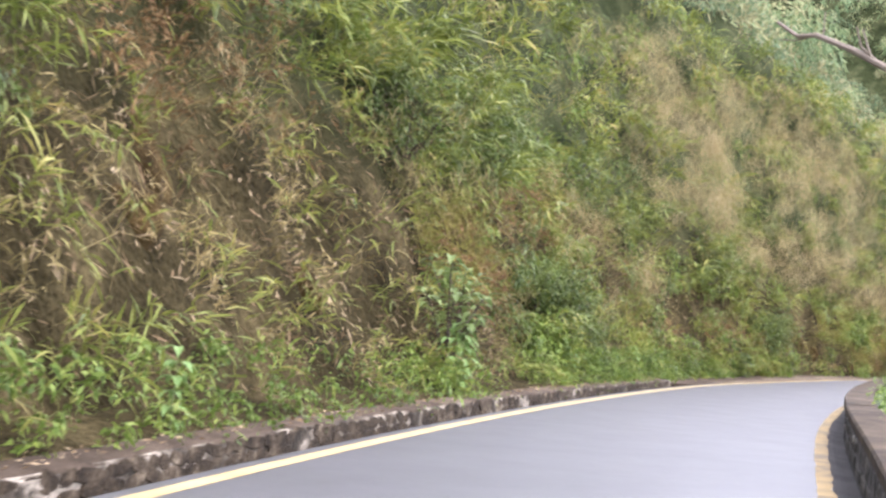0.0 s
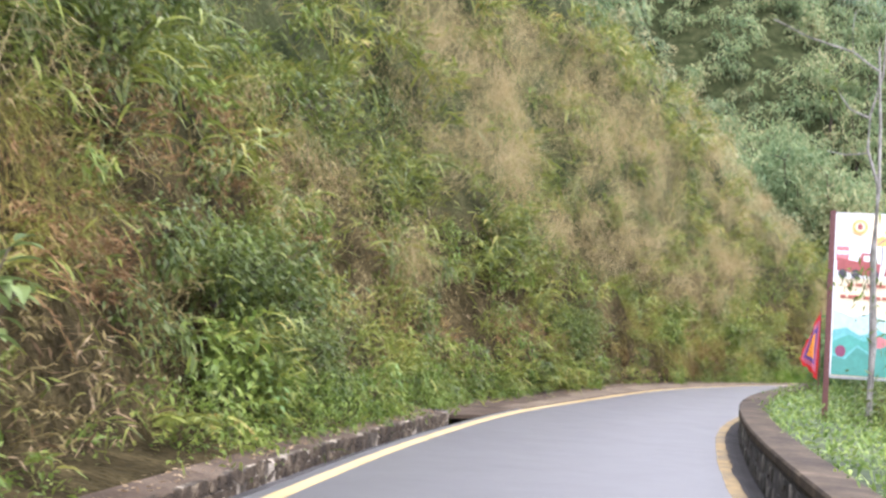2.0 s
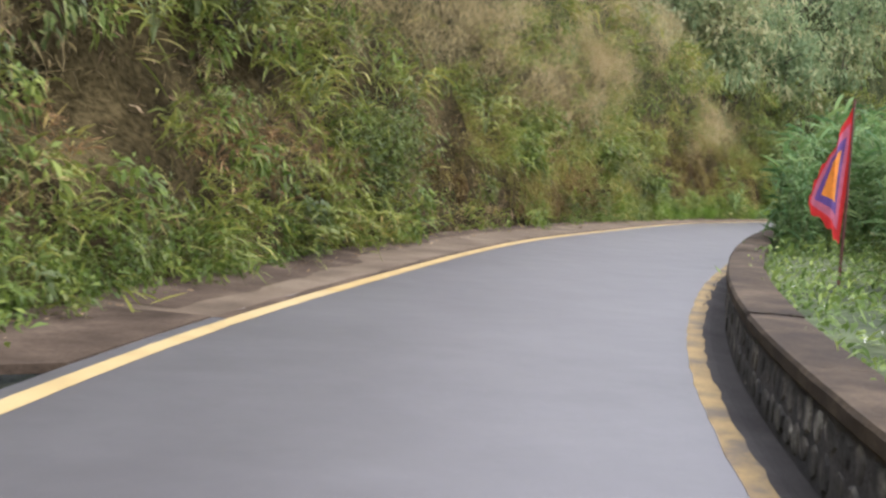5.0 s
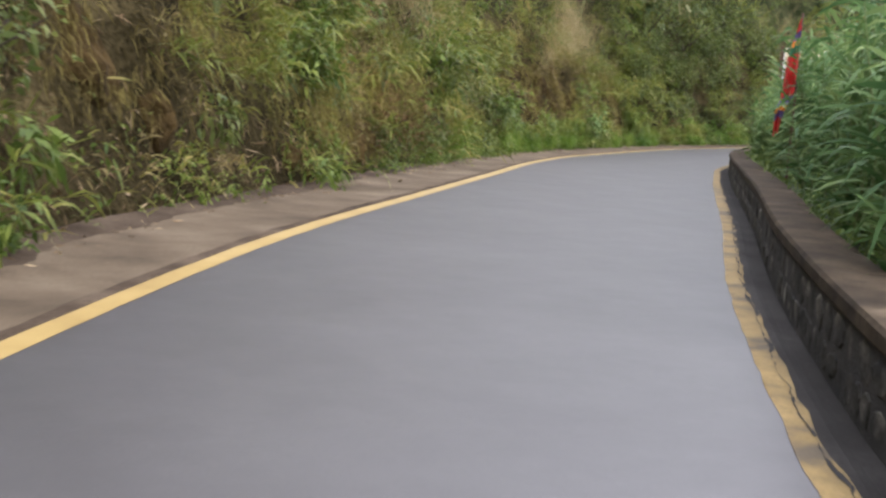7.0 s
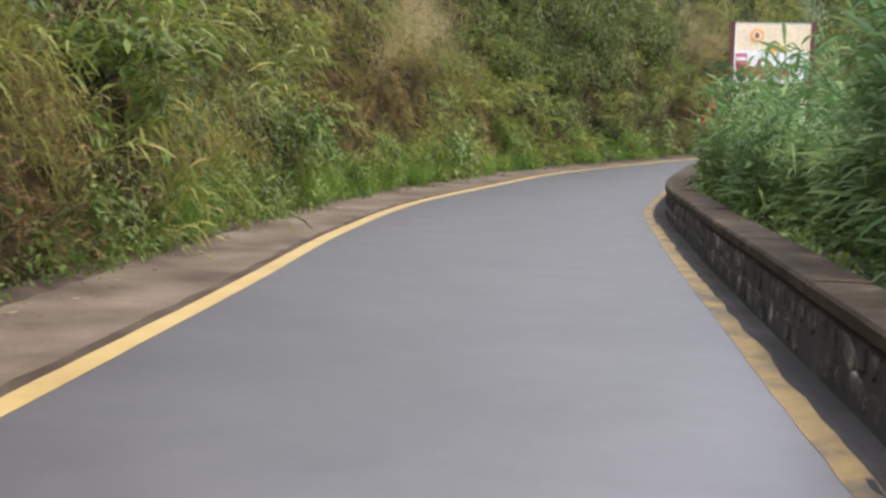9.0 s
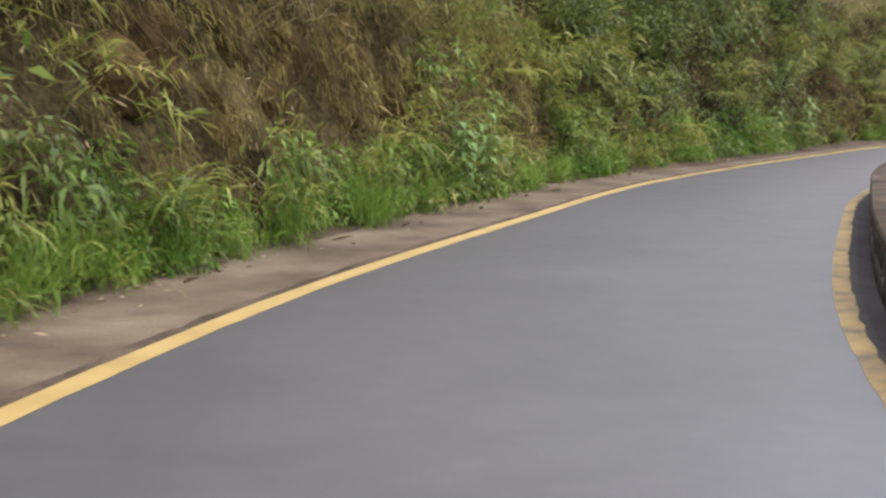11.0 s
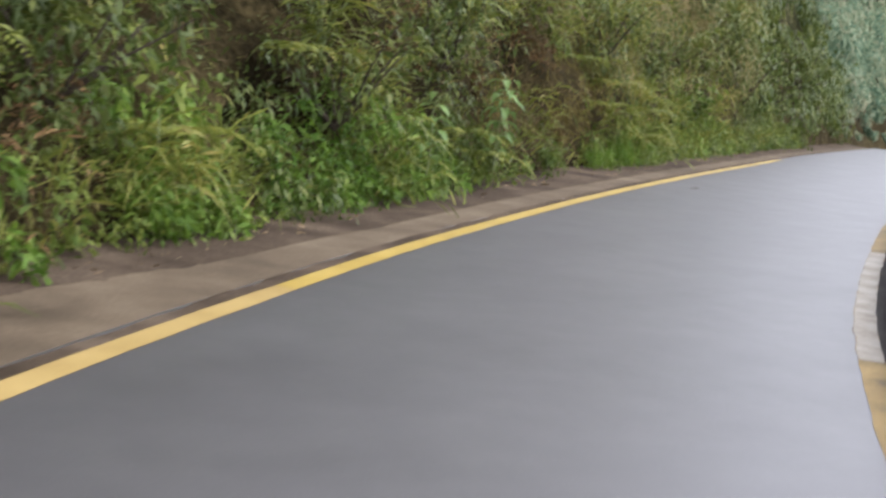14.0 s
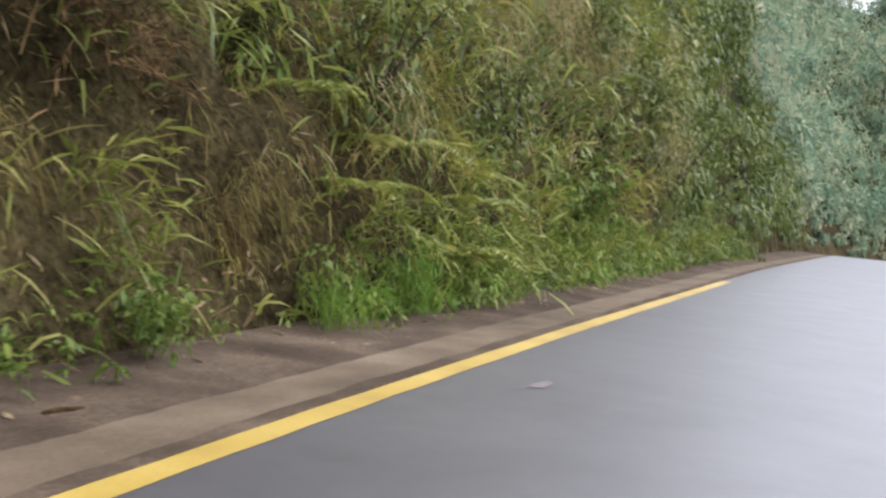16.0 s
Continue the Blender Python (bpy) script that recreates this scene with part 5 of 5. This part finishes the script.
while s0 < 150:
    ss = np.linspace(s0, s0 + 2.993, 9)
    sag = random.Random(int(s0 * 7)).uniform(-0.006, 0.006)
    profile = [(lambda s: -width(s) - 0.285, WALL_H - 0.115 + sag), (lambda s: -width(s) - 0.275, WALL_H - 0.1 + sag), (lambda s: -width(s) - 0.275 + wander(s, 0.008, 4, 0.3), WALL_H - 0.025 + sag), (lambda s: -width(s) - 0.295, WALL_H + sag),
               (lambda s: -width(s) - 0.48, WALL_H + 0.006 + sag), (lambda s: -width(s) - 0.715, WALL_H + sag), (lambda s: -width(s) - 0.735, WALL_H - 0.03 + sag), (lambda s: -width(s) - 0.735, WALL_H - 0.12 + sag), (lambda s: -width(s) - 0.285, WALL_H - 0.115 + sag)]
    ob = new("cap_slab", strip("cap_slab", ss, profile, CAP))
    ob.parent = wall
    s0 += 3.0
near = courses_of(26, 74, face, (0.10, 0.315), 0.22, 5)[:300]
lay_stones(wall, near, 1, "stone")
joined_stones(wall, courses_of(-4, 26, face, (0.09, 0.30), 0.215, 6) + courses_of(75, 140, face, (0.10, 0.315), 0.22, 7), 1)

KERB = two_scale("earthy_kerb_stone", 4.2, 26, [(0.36, (0.0157, 0.011, 0.0064)), (0.52, (0.0358, 0.026, 0.0152)), (0.62, (0.0728, 0.055, 0.0344)), (0.72, (0.1792, 0.145, 0.096))], 0.35, 0.95, (0.8, 0.03), 0.15)
KERB_JOINT = two_scale("pale_dirty_mortar", 2.4, 22, [(0.38, (0.0195, 0.0156, 0.01)), (0.5, (0.0637, 0.052, 0.0363)), (0.58, (0.2184, 0.1885, 0.1425))], 0.35, 0.95, (0.8, 0.03), 0.15)
kerb = tagged(new("kerb_wall", strip("kerb_wall", np.arange(-28, 34.9, 0.4), [(1.30, 0.10), (0.80, 0.12), (0.60, 0.112), (0.555, 0.085), (0.54, -0.6)], KERB_JOINT)),
              "low rough stone kerb wall along the ditch", "kerb", kind="structure")
tagged(new("kerb_soil", strip("kerb_soil", np.arange(-28, 34.7, 0.25), [(1.5, 0.16), (0.9, 0.15), (lambda s: 0.66 + wander(s, 0.09, 23, 0.5), 0.125), (lambda s: 0.575 + wander(s, 0.07, 23, 0.5), 0.100)], WASH)),
       "dark earth and litter lying on the kerb", "soil", kind="structure")
kerb_lat = lambda s: 0.552 + 0.03 * noise.noise(Vector((s, 3, 1)))
lay_stones(kerb, courses_of(3, 34.6, kerb_lat, (-0.075, 0.045), 0.13, 9, (0.14, 0.42))[:290], -1, "stone", KERB, 0.35)
joined_stones(kerb, courses_of(-8, 3, kerb_lat, (0.0,), 0.25, 10, (0.18, 0.55)), -1)


def box(bm, x0, x1, y0, y1, z0, z1, bevel=0.0):
    made = bmesh.ops.create_cube(bm, size=1.0, matrix=Matrix.Translation(((x0 + x1) / 2, (y0 + y1) / 2, (z0 + z1) / 2)) @ Matrix.Diagonal((x1 - x0, y1 - y0, z1 - z0, 1)))
    if bevel:
        edges = {e for v in made["verts"] for e in v.link_edges}
        bmesh.ops.bevel(bm, geom=list(edges), offset=bevel, segments=2, affect="EDGES")


def road_frame(s, lat, up):
    p, d = place([s], lat, up)[0], along([s])[1][0]
    return Matrix(((d[0], -d[1], 0, p[0]), (d[1], d[0], 0, p[1]), (0, 0, 1, p[2]), (0, 0, 0, 1)))


# the drain's mouth: a concrete slab bridging the ditch, with a dark opening below
drain = thing("drain_inlet", "concrete slab over a dark open drain mouth", "drain")
edge = [(34.95, 1.75), (35.1, 1.3), (35.5, 0.78), (36.0, 0.19), (39.0, 0.19), (39.0, 1.75)]
top = np.array([place([a], b, 0.012)[0] for a, b in edge])
drain.location = top.mean(0)
top = top - top.mean(0)
bm = bmesh.new()
up_ = [bm.verts.new(q) for q in top]
low_ = [bm.verts.new(q - np.array([0, 0, 0.07])) for q in top]
bm.faces.new(up_)
bm.faces.new(low_[::-1])
for i in range(6):
    bm.faces.new((up_[i], low_[i], low_[(i + 1) % 6], up_[(i + 1) % 6]))
part("slab", bm, WASH, drain)
bm = bmesh.new()
box(bm, -0.1, 0.1, -0.35, 0.4, -0.6, 0.13, 0.02)
ob = part("end_wall", bm, MORTAR, drain)
ob.matrix_basis = Matrix.Translation(-drain.location) @ road_frame(34.85, 0.95, 0.0)
bm = bmesh.new()
box(bm, -0.1, 2.2, 0.0, 0.12, -0.6, 0.02)
ob = part("pit_wall", bm, MORTAR, drain)
ob.matrix_basis = Matrix.Translation(-drain.location) @ road_frame(34.9, 1.3, 0.0)

bm = bmesh.new()
box(bm, 0.0, 0.15, -0.62, 0.62, -0.62, -0.065)
ob = part("pit_end", bm, MORTAR, drain)
ob.matrix_basis = Matrix.Translation(-drain.location) @ road_frame(38.2, 0.84, 0.0)

# ---- boards ----
POST = plain("dark_red_post_paint", (0.10, 0.035, 0.03), 0.5, 0.0, 0.25)
CREAM, WHITE = plain("cream_print", (0.72, 0.60, 0.42), 0.4), plain("white_print", (0.72, 0.72, 0.74), 0.4)
TEAL, DEEP = plain("teal_print", (0.14, 0.40, 0.39), 0.4), plain("green_print", (0.07, 0.26, 0.21), 0.4)
MIST, PLUM = plain("pale_blue_print", (0.42, 0.56, 0.58), 0.4), plain("plum_print", (0.20, 0.05, 0.10), 0.4)
LEAFY, ROAN = plain("mid_green_print", (0.08, 0.32, 0.26), 0.4), plain("brown_red_print", (0.34, 0.10, 0.07), 0.4)
RED, DARK = plain("red_print", (0.30, 0.075, 0.07), 0.4), plain("dark_print", (0.04, 0.035, 0.05), 0.4)
AMBER, PINK = plain("amber_print", (0.72, 0.38, 0.12), 0.4), plain("rose_print", (0.50, 0.16, 0.17), 0.4)
STEEL = plain("galvanised_steel", (0.45, 0.45, 0.45), 0.45, 0.8)


def flat(name, outline, layer, mat, parent):
    bm = bmesh.new()
    front = [bm.verts.new((x, -0.022 - 0.003 * layer, z)) for x, z in outline]
    backs = [bm.verts.new((x, -0.012, z)) for x, z in outline]
    bm.faces.new(front)
    n = len(front)
    for i in range(n):
        bm.faces.new((front[i], front[(i + 1) % n], backs[(i + 1) % n], backs[i]))
    return part(name, bm, mat, parent)


def oval(x, z, rx, rz, n=20):
    return [(x + rx * math.cos(i * math.tau / n), z + rz * math.sin(i * math.tau / n)) for i in range(n)]


def bar(x0, x1, z0, z1):
    return [(x0, z0), (x1, z0), (x1, z1), (x0, z1)]


def make_board(x, y, ground, low, high, heading, label, w=1.5):
    ob = thing("billboard", label, "billboard", "roadside boards")
    ob.matrix_basis = pose(x, y, ground, 0, 0, heading)
    t = high - low
    for px_ in (0.0, w + 0.02):
        bm = bmesh.new()
        box(bm, px_ - 0.05, px_ + 0.05, -0.04, 0.06, -0.3, high + 0.06, 0.008)
        part("post", bm, POST, ob)
    bm = bmesh.new()
    box(bm, 0.05, w - 0.03, -0.012, 0.012, low, high)
    panel = part("panel", bm, CREAM, ob, "printed sheet with a landscape and red trucks")
    for z in (low - 0.02, high + 0.012, low + t * 0.5):
        bm = bmesh.new()
        box(bm, 0.05, w - 0.03, 0.014, 0.05, z - 0.02, z + 0.02, 0.005)
        part("rail", bm, STEEL, ob)
    bm = bmesh.new()
    box(bm, 0.05, 0.072, -0.03, 0.014, low, high)
    part("edge_strip", bm, WHITE, ob)
    k = t / 2.85
    up = lambda q: [(a, low + b * k) for a, b in q]
    put_on = lambda q, layer, mat: flat("print", up(q), layer, mat, panel)
    put_on(bar(0.075, w - 0.04, 1.72, 2.34), 1, WHITE)
    put_on([(0.075, 0.02), (w - 0.04, 0.02), (w - 0.04, 1.06), (1.0, 1.0), (0.7, 1.12), (0.4, 1.04), (0.075, 1.16)], 1, TEAL)
    put_on([(0.075, 0.02), (w - 0.04, 0.02), (w - 0.04, 0.55), (1.2, 0.42), (0.95, 0.6), (0.7, 0.4), (0.5, 0.52), (0.3, 0.3), (0.075, 0.36)], 2, DEEP)
    put_on([(0.075, 0.80), (0.3, 0.86), (0.55, 0.72), (0.85, 0.84), (1.1, 0.7), (w - 0.04, 0.80), (w - 0.04, 1.05), (1.0, 0.99), (0.7, 1.11), (0.4, 1.03), (0.075, 1.15)], 2, MIST)
    put_on([(0.075, 0.40), (0.28, 0.34), (0.5, 0.56), (0.7, 0.44), (0.95, 0.64), (1.2, 0.46), (w - 0.04, 0.59), (w - 0.04, 0.72), (1.15, 0.62), (0.9, 0.78), (0.62, 0.62), (0.36, 0.74), (0.075, 0.6)], 2, LEAFY)
    put_on(oval(0.22, 0.44, 0.09, 0.10), 3, PLUM)
    put_on(oval(0.85, 0.62, 0.16, 0.10), 3, PINK)
    put_on(oval(0.47, 2.63, 0.13, 0.13), 2, AMBER)
    put_on(oval(0.47, 2.63, 0.085, 0.085), 3, CREAM)
    put_on([(0.43, 2.58), (0.51, 2.58), (0.51, 2.66), (0.47, 2.70), (0.43, 2.66)], 4, RED)
    put_on([(0.66, 2.30), (1.06, 2.30), (1.0, 2.42), (0.86, 2.48), (0.72, 2.42)], 2, AMBER)
    put_on(bar(0.85, 0.87, 1.95, 2.3), 2, DARK)
    put_on(bar(0.08, 0.30, 2.02, 2.28), 2, PINK)
    put_on(bar(0.10, 0.28, 2.14, 2.20), 3, WHITE)
    put_on([(0.10, 1.86), (0.46, 1.80), (0.46, 2.02), (0.10, 2.08)], 3, RED)
    put_on([(0.46, 1.78), (0.82, 1.76), (0.84, 1.98), (0.76, 2.02), (0.72, 2.16), (0.52, 2.18), (0.46, 2.02)], 3, RED)
    put_on([(0.55, 2.03), (0.70, 2.02), (0.69, 2.12), (0.55, 2.13)], 4, WHITE)
    for a in (0.20, 0.42, 0.74):
        put_on(oval(a, 1.80, 0.075, 0.08, 14), 4, DARK)
    put_on([(0.9, 1.78), (1.1, 1.76), (1.12, 2.0), (0.95, 2.02)], 3, RED)
    for a, b, z in ((0.30, 0.40, 1.58), (0.43, 0.54, 1.58), (0.62, 0.72, 1.57), (0.75, 0.96, 1.57), (0.18, 0.28, 1.37), (0.31, 0.50, 1.37), (0.57, 0.68, 1.36), (0.71, 0.86, 1.36), (0.89, 1.05, 1.36)):
        put_on(bar(a, b, z, z + 0.06), 2, ROAN)
    return ob


make_board(40.33, 8.10, 0.55, 0.82, 3.70, -32, "tall printed billboard with red trucks and teal landscape")
make_board(70.55, 43.45, 0.35, 0.45, 3.27, -51, "printed billboard half hidden by reeds, on dark red posts")

# ---- flags ----
FLAG_RED, FLAG_BLUE = plain("red_flag_cloth", (0.62, 0.045, 0.04), 0.8), plain("violet_flag_cloth", (0.16, 0.10, 0.30), 0.8)
FLAG_GOLD, FLAG_GREEN = plain("orange_flag_cloth", (0.80, 0.36, 0.06), 0.8), plain("green_flag_cloth", (0.05, 0.22, 0.12), 0.8)
FLAG_PINK = plain("rose_flag_cloth", (0.55, 0.18, 0.25), 0.8)


def make_flag(x, y, ground, top, tall, heading, bands, label, reach):
    """A limp square festival flag hanging from a thin pole."""
    ob = thing("flag", label, "flag", "festival flags")
    ob.matrix_basis = pose(x, y, ground, 0, 0, heading)
    bm = bmesh.new()
    tube(bm, [(0, 0, -0.2), (0.01, 0, (top - ground) * 0.5), (0, 0, top - ground + 0.06)], [0.02, 0.017, 0.013], 8)
    part("pole", bm, POST, ob)
    n = 22
    faces = {k: [] for k in range(len(bands))}
    for i in range(n):
        for j in range(n):
            r = 2 * max(abs((i + 0.5) / n - 0.5), abs((j + 0.5) / n - 0.5))
            faces[min(len(bands) - 1, int(len(bands) * (1 - r) * 1.05))].append((i, j))

    def spot(i, j):
        u, w = i / n, j / n
        ragged = 0.035 * math.sin(19 * u + 3) * (w > 0.97) + 0.03 * math.sin(23 * w) * (u > 0.97)
        z = top - ground - tall * (0.95 * u * (1 - w) + w * (0.35 + 0.33 * u)) + ragged
        spread = reach * w * (0.5 + 0.5 * u)
        return (-0.015 - spread + 0.02 * math.sin(9 * w + 4 * u), 0.07 * math.sin(7.5 * w + 2 * u) * (0.3 + w), z)

    for k, mat in enumerate(bands):
        bm = bmesh.new()
        seen = {}
        for i, j in faces[k]:
            q = [(i, j), (i + 1, j), (i + 1, j + 1), (i, j + 1)]
            for c in q:
                if c not in seen:
                    seen[c] = bm.verts.new(spot(*c))
            bm.faces.new([seen[c] for c in q])
        bmesh.ops.solidify(bm, geom=bm.faces[:], thickness=0.003)
        part("cloth_band", bm, mat, ob)
    return ob


make_flag(44.33, 14.48, 0.45, 2.72, 1.72, -28, (FLAG_RED, FLAG_PINK, FLAG_BLUE, FLAG_GOLD, FLAG_GOLD), "limp red-edged festival flag with an orange centre", 0.42)


def make_limp_flag(x, y, ground, top, heading, bands, label, drop=1.95):
    """A flag hanging limp in folds down its pole; bands: (share of the drop, cloth)."""
    ob = thing("flag", label, "flag", "festival flags")
    ob.matrix_basis = pose(x, y, ground, 0, 0, heading)
    bm = bmesh.new()
    tube(bm, [(0, 0, -0.2), (0.01, 0, (top - ground) * 0.5), (0, 0, top - ground + 0.06)], [0.02, 0.017, 0.013], 8)
    part("pole", bm, POST, ob)
    across = 10
    marks = (0, 0.15, 0.35, 0.55, 0.7, 0.82, 1.0)

    def spot(u, w):
        wide = np.interp(u, marks, (0.02, 0.08, 0.19, 0.22, 0.19, 0.15, 0.08))
        mid = np.interp(u, marks, (0.0, -0.04, -0.08, -0.09, -0.13, -0.22, -0.25))
        z = top - ground - drop * u - 0.05 * math.sin(9 * w + 1) * u
        return (mid + (w - 0.5) * wide, 0.06 * math.sin(11 * w + 5 * u) * min(1, 3 * u), z)

    u0 = 0.0
    for share, mat in bands:
        bm = bmesh.new()
        n = max(2, int(share * 30))
        rows = [[bm.verts.new(spot(u0 + share * i / n + 0.02 * math.sin(6 * j / across), j / across)) for j in range(across + 1)] for i in range(n + 1)]
        for p, q in zip(rows, rows[1:]):
            for j in range(across):
                bm.faces.new((p[j], q[j], q[j + 1], p[j + 1]))
        bmesh.ops.solidify(bm, geom=bm.faces[:], thickness=0.003)
        part("cloth_band", bm, mat, ob)
        u0 += share
    return ob


make_limp_flag(57.80, 30.66, 0.45, 3.35, -48, ((0.13, FLAG_RED), (0.07, FLAG_BLUE), (0.05, FLAG_GOLD), (0.07, FLAG_GREEN), (0.36, FLAG_RED), (0.08, FLAG_BLUE), (0.05, FLAG_GOLD), (0.06, FLAG_BLUE), (0.13, FLAG_RED)),
               "limp red festival flag with coloured bands among reeds")
make_limp_flag(74.2, 47.0, 0.35, 2.25, -50, ((1.0, FLAG_RED),), "small limp red flag showing above reeds", 0.6)

# ---- the bare young tree by the board ----
sapling = thing("young_tree", "thin forked pale tree with few leaves", "tree")
sapling.matrix_basis = pose(40.32, 6.80, 0.45)
bm = bmesh.new()
tube(bm, [(0, 0, -0.2), (0.03, 0, 1.5), (-0.02, 0.02, 3.0), (0.02, 0, 4.2)], [0.075, 0.068, 0.056, 0.044], 8)
part("trunk", bm, PALE_BARK, sapling)
for path, r in (([(0.02, 0, 4.15), (-0.16, 0.1, 4.8), (-0.14, 0.1, 5.4), (0.02, 0, 6.1), (0.05, 0, 6.9)], 0.03), ([(0.02, 0, 4.2), (0.0, 0, 5.2), (-0.05, 0, 6.0), (-0.05, 0.05, 6.6)], 0.03),
                ([(-0.14, 0.1, 5.35), (-0.4, 0.3, 5.5), (-0.6, 0.45, 5.85)], 0.02), ([(-0.15, 0.1, 4.75), (-0.45, 0.35, 4.72), (-0.7, 0.5, 4.78)], 0.014), ([(0.02, 0, 6.1), (-0.4, 0.3, 6.5), (-1.0, 0.7, 6.75), (-1.5, 1.1, 7.1)], 0.02),
                ([(0.05, 0, 3.2), (0.4, -0.3, 3.5), (0.7, -0.5, 3.4)], 0.014), ([(0.02, 0, 2.4), (-0.2, 0.15, 2.7), (-0.35, 0.25, 2.7)], 0.01), ([(-0.4, 0.3, 6.5), (-0.42, 0.3, 6.9), (-0.38, 0.3, 7.2)], 0.01)):
    bm = bmesh.new()
    tube(bm, path, [r * (1 - 0.6 * i / len(path)) for i in range(len(path))], 6)
    part("branch", bm, PALE_BARK, sapling)
c = np.concatenate([np.array([(0.5, -0.35, 3.4)]) + RNG.normal(size=(60, 3)) * 0.25, np.array([(-0.2, 0.15, 2.6)]) + RNG.normal(size=(70, 3)) * 0.22, np.array([(0.25, -0.2, 1.8)]) + RNG.normal(size=(80, 3)) * 0.3, np.array([(-0.6, 0.45, 5.9)]) + RNG.normal(size=(14, 3)) * 0.15])
v, f = blades(c, unit(RNG.normal(size=c.shape) - [0, 0, 0.3]), RNG.uniform(0.08, 0.2, len(c)), RNG.uniform(0.03, 0.06, len(c)), RNG.uniform(0.1, 0.7, len(c)), "leaf")
leaf_part("foliage", v, f, HERB, sapling)

outline = [(0.20 * math.cos(a) * (1 + 0.3 * math.sin(3 * a + 1)), 0.07 * math.sin(a) * (1 + 0.3 * math.cos(2 * a))) for a in np.linspace(0, math.tau, 18, endpoint=False)]
m = road_frame(118.0, -0.72, 0.005)
tagged(new("smudge", mesh_of("smudge", [tuple(m @ Vector((x, y, 0))) for x, y in outline], [tuple(range(18))], plain("dried_mud", (0.105, 0.088, 0.082), 0.8))), "pale dried smudge on the asphalt", "stain", kind="structure")

# a bare tree leaning over the wall
TWIG = plain("weathered_brown_bark", (0.15, 0.12, 0.09), 0.9)
bare = thing("bare_tree", "leafless grey-brown tree leaning towards the road", "tree")
bare.matrix_basis = pose(31.6, -11.5, 0.15)
bm = bmesh.new()
tube(bm, [(0.2, 0.1, -0.6), (0.1, 0, 1.4), (-0.1, -0.1, 2.4), (-0.5, -0.2, 3.1)], [0.11, 0.09, 0.08, 0.07], 8)
part("trunk", bm, TWIG, bare)
for path, r in (([(-0.5, -0.2, 3.05), (-1.5, -0.45, 3.75), (-2.3, -0.6, 4.1), (-2.77, -0.6, 4.26), (-2.99, -0.43, 4.42), (-3.28, -0.13, 4.61), (-3.42, 0.04, 4.62), (-3.59, 0.18, 4.78)], 0.055),
                ([(-3.28, -0.13, 4.61), (-3.42, 0.08, 4.58), (-3.56, 0.2, 4.60)], 0.012), ([(-2.77, -0.6, 4.26), (-2.95, -0.5, 4.45), (-3.04, -0.57, 4.63)], 0.02), ([(-2.86, -0.55, 4.33), (-2.97, -0.56, 4.62)], 0.014),
                ([(-3.23, -0.2, 4.58), (-3.23, -0.21, 4.84)], 0.010), ([(-2.3, -0.6, 4.1), (-2.5, -0.5, 4.5), (-2.6, -0.55, 4.9)], 0.02), ([(-0.5, -0.2, 3.1), (-0.4, 0.1, 4.0), (-0.2, 0.2, 5.0)], 0.04)):
    bm = bmesh.new()
    tube(bm, path, [r * (1 - 0.75 * i / len(path)) for i in range(len(path))], 7)
    part("branch", bm, TWIG, bare)

# ---- small things lying about ----
for i, (s, lat, ln, turn) in enumerate(((88.3, 1.05, 0.42, 8), (86.6, 1.15, 0.5, -6), (91.2, 0.95, 0.3, 10), (93.8, 1.0, 0.28, 5), (95.3, 0.9, 0.35, -12), (100.2, 1.0, 0.3, 6), (112.4, 1.0, 0.4, 3), (115.0, 0.95, 0.3, -8), (62.5, 0.8, 0.3, 4), (83.0, 1.1, 0.35, 6))):
    bm = bmesh.new()
    rs = random.Random(i)
    tube(bm, [(-ln / 2, 0, 0.008), (-ln / 6, rs.uniform(-0.02, 0.02), 0.016), (ln / 5, rs.uniform(-0.02, 0.02), 0.012), (ln / 2, 0, 0.006)], [0.012, 0.016, 0.012, 0.005], 5)
    me = bpy.data.meshes.new("stick")
    bm.to_mesh(me)
    bm.free()
    me.materials.append(ROCK)
    ob = tagged(new("stick", me), "short dark fallen stick on the shoulder", "stick", "fallen sticks")
    ob.matrix_basis = road_frame(s, lat, 0.0) @ Matrix.Rotation(radians(turn), 4, "Z")
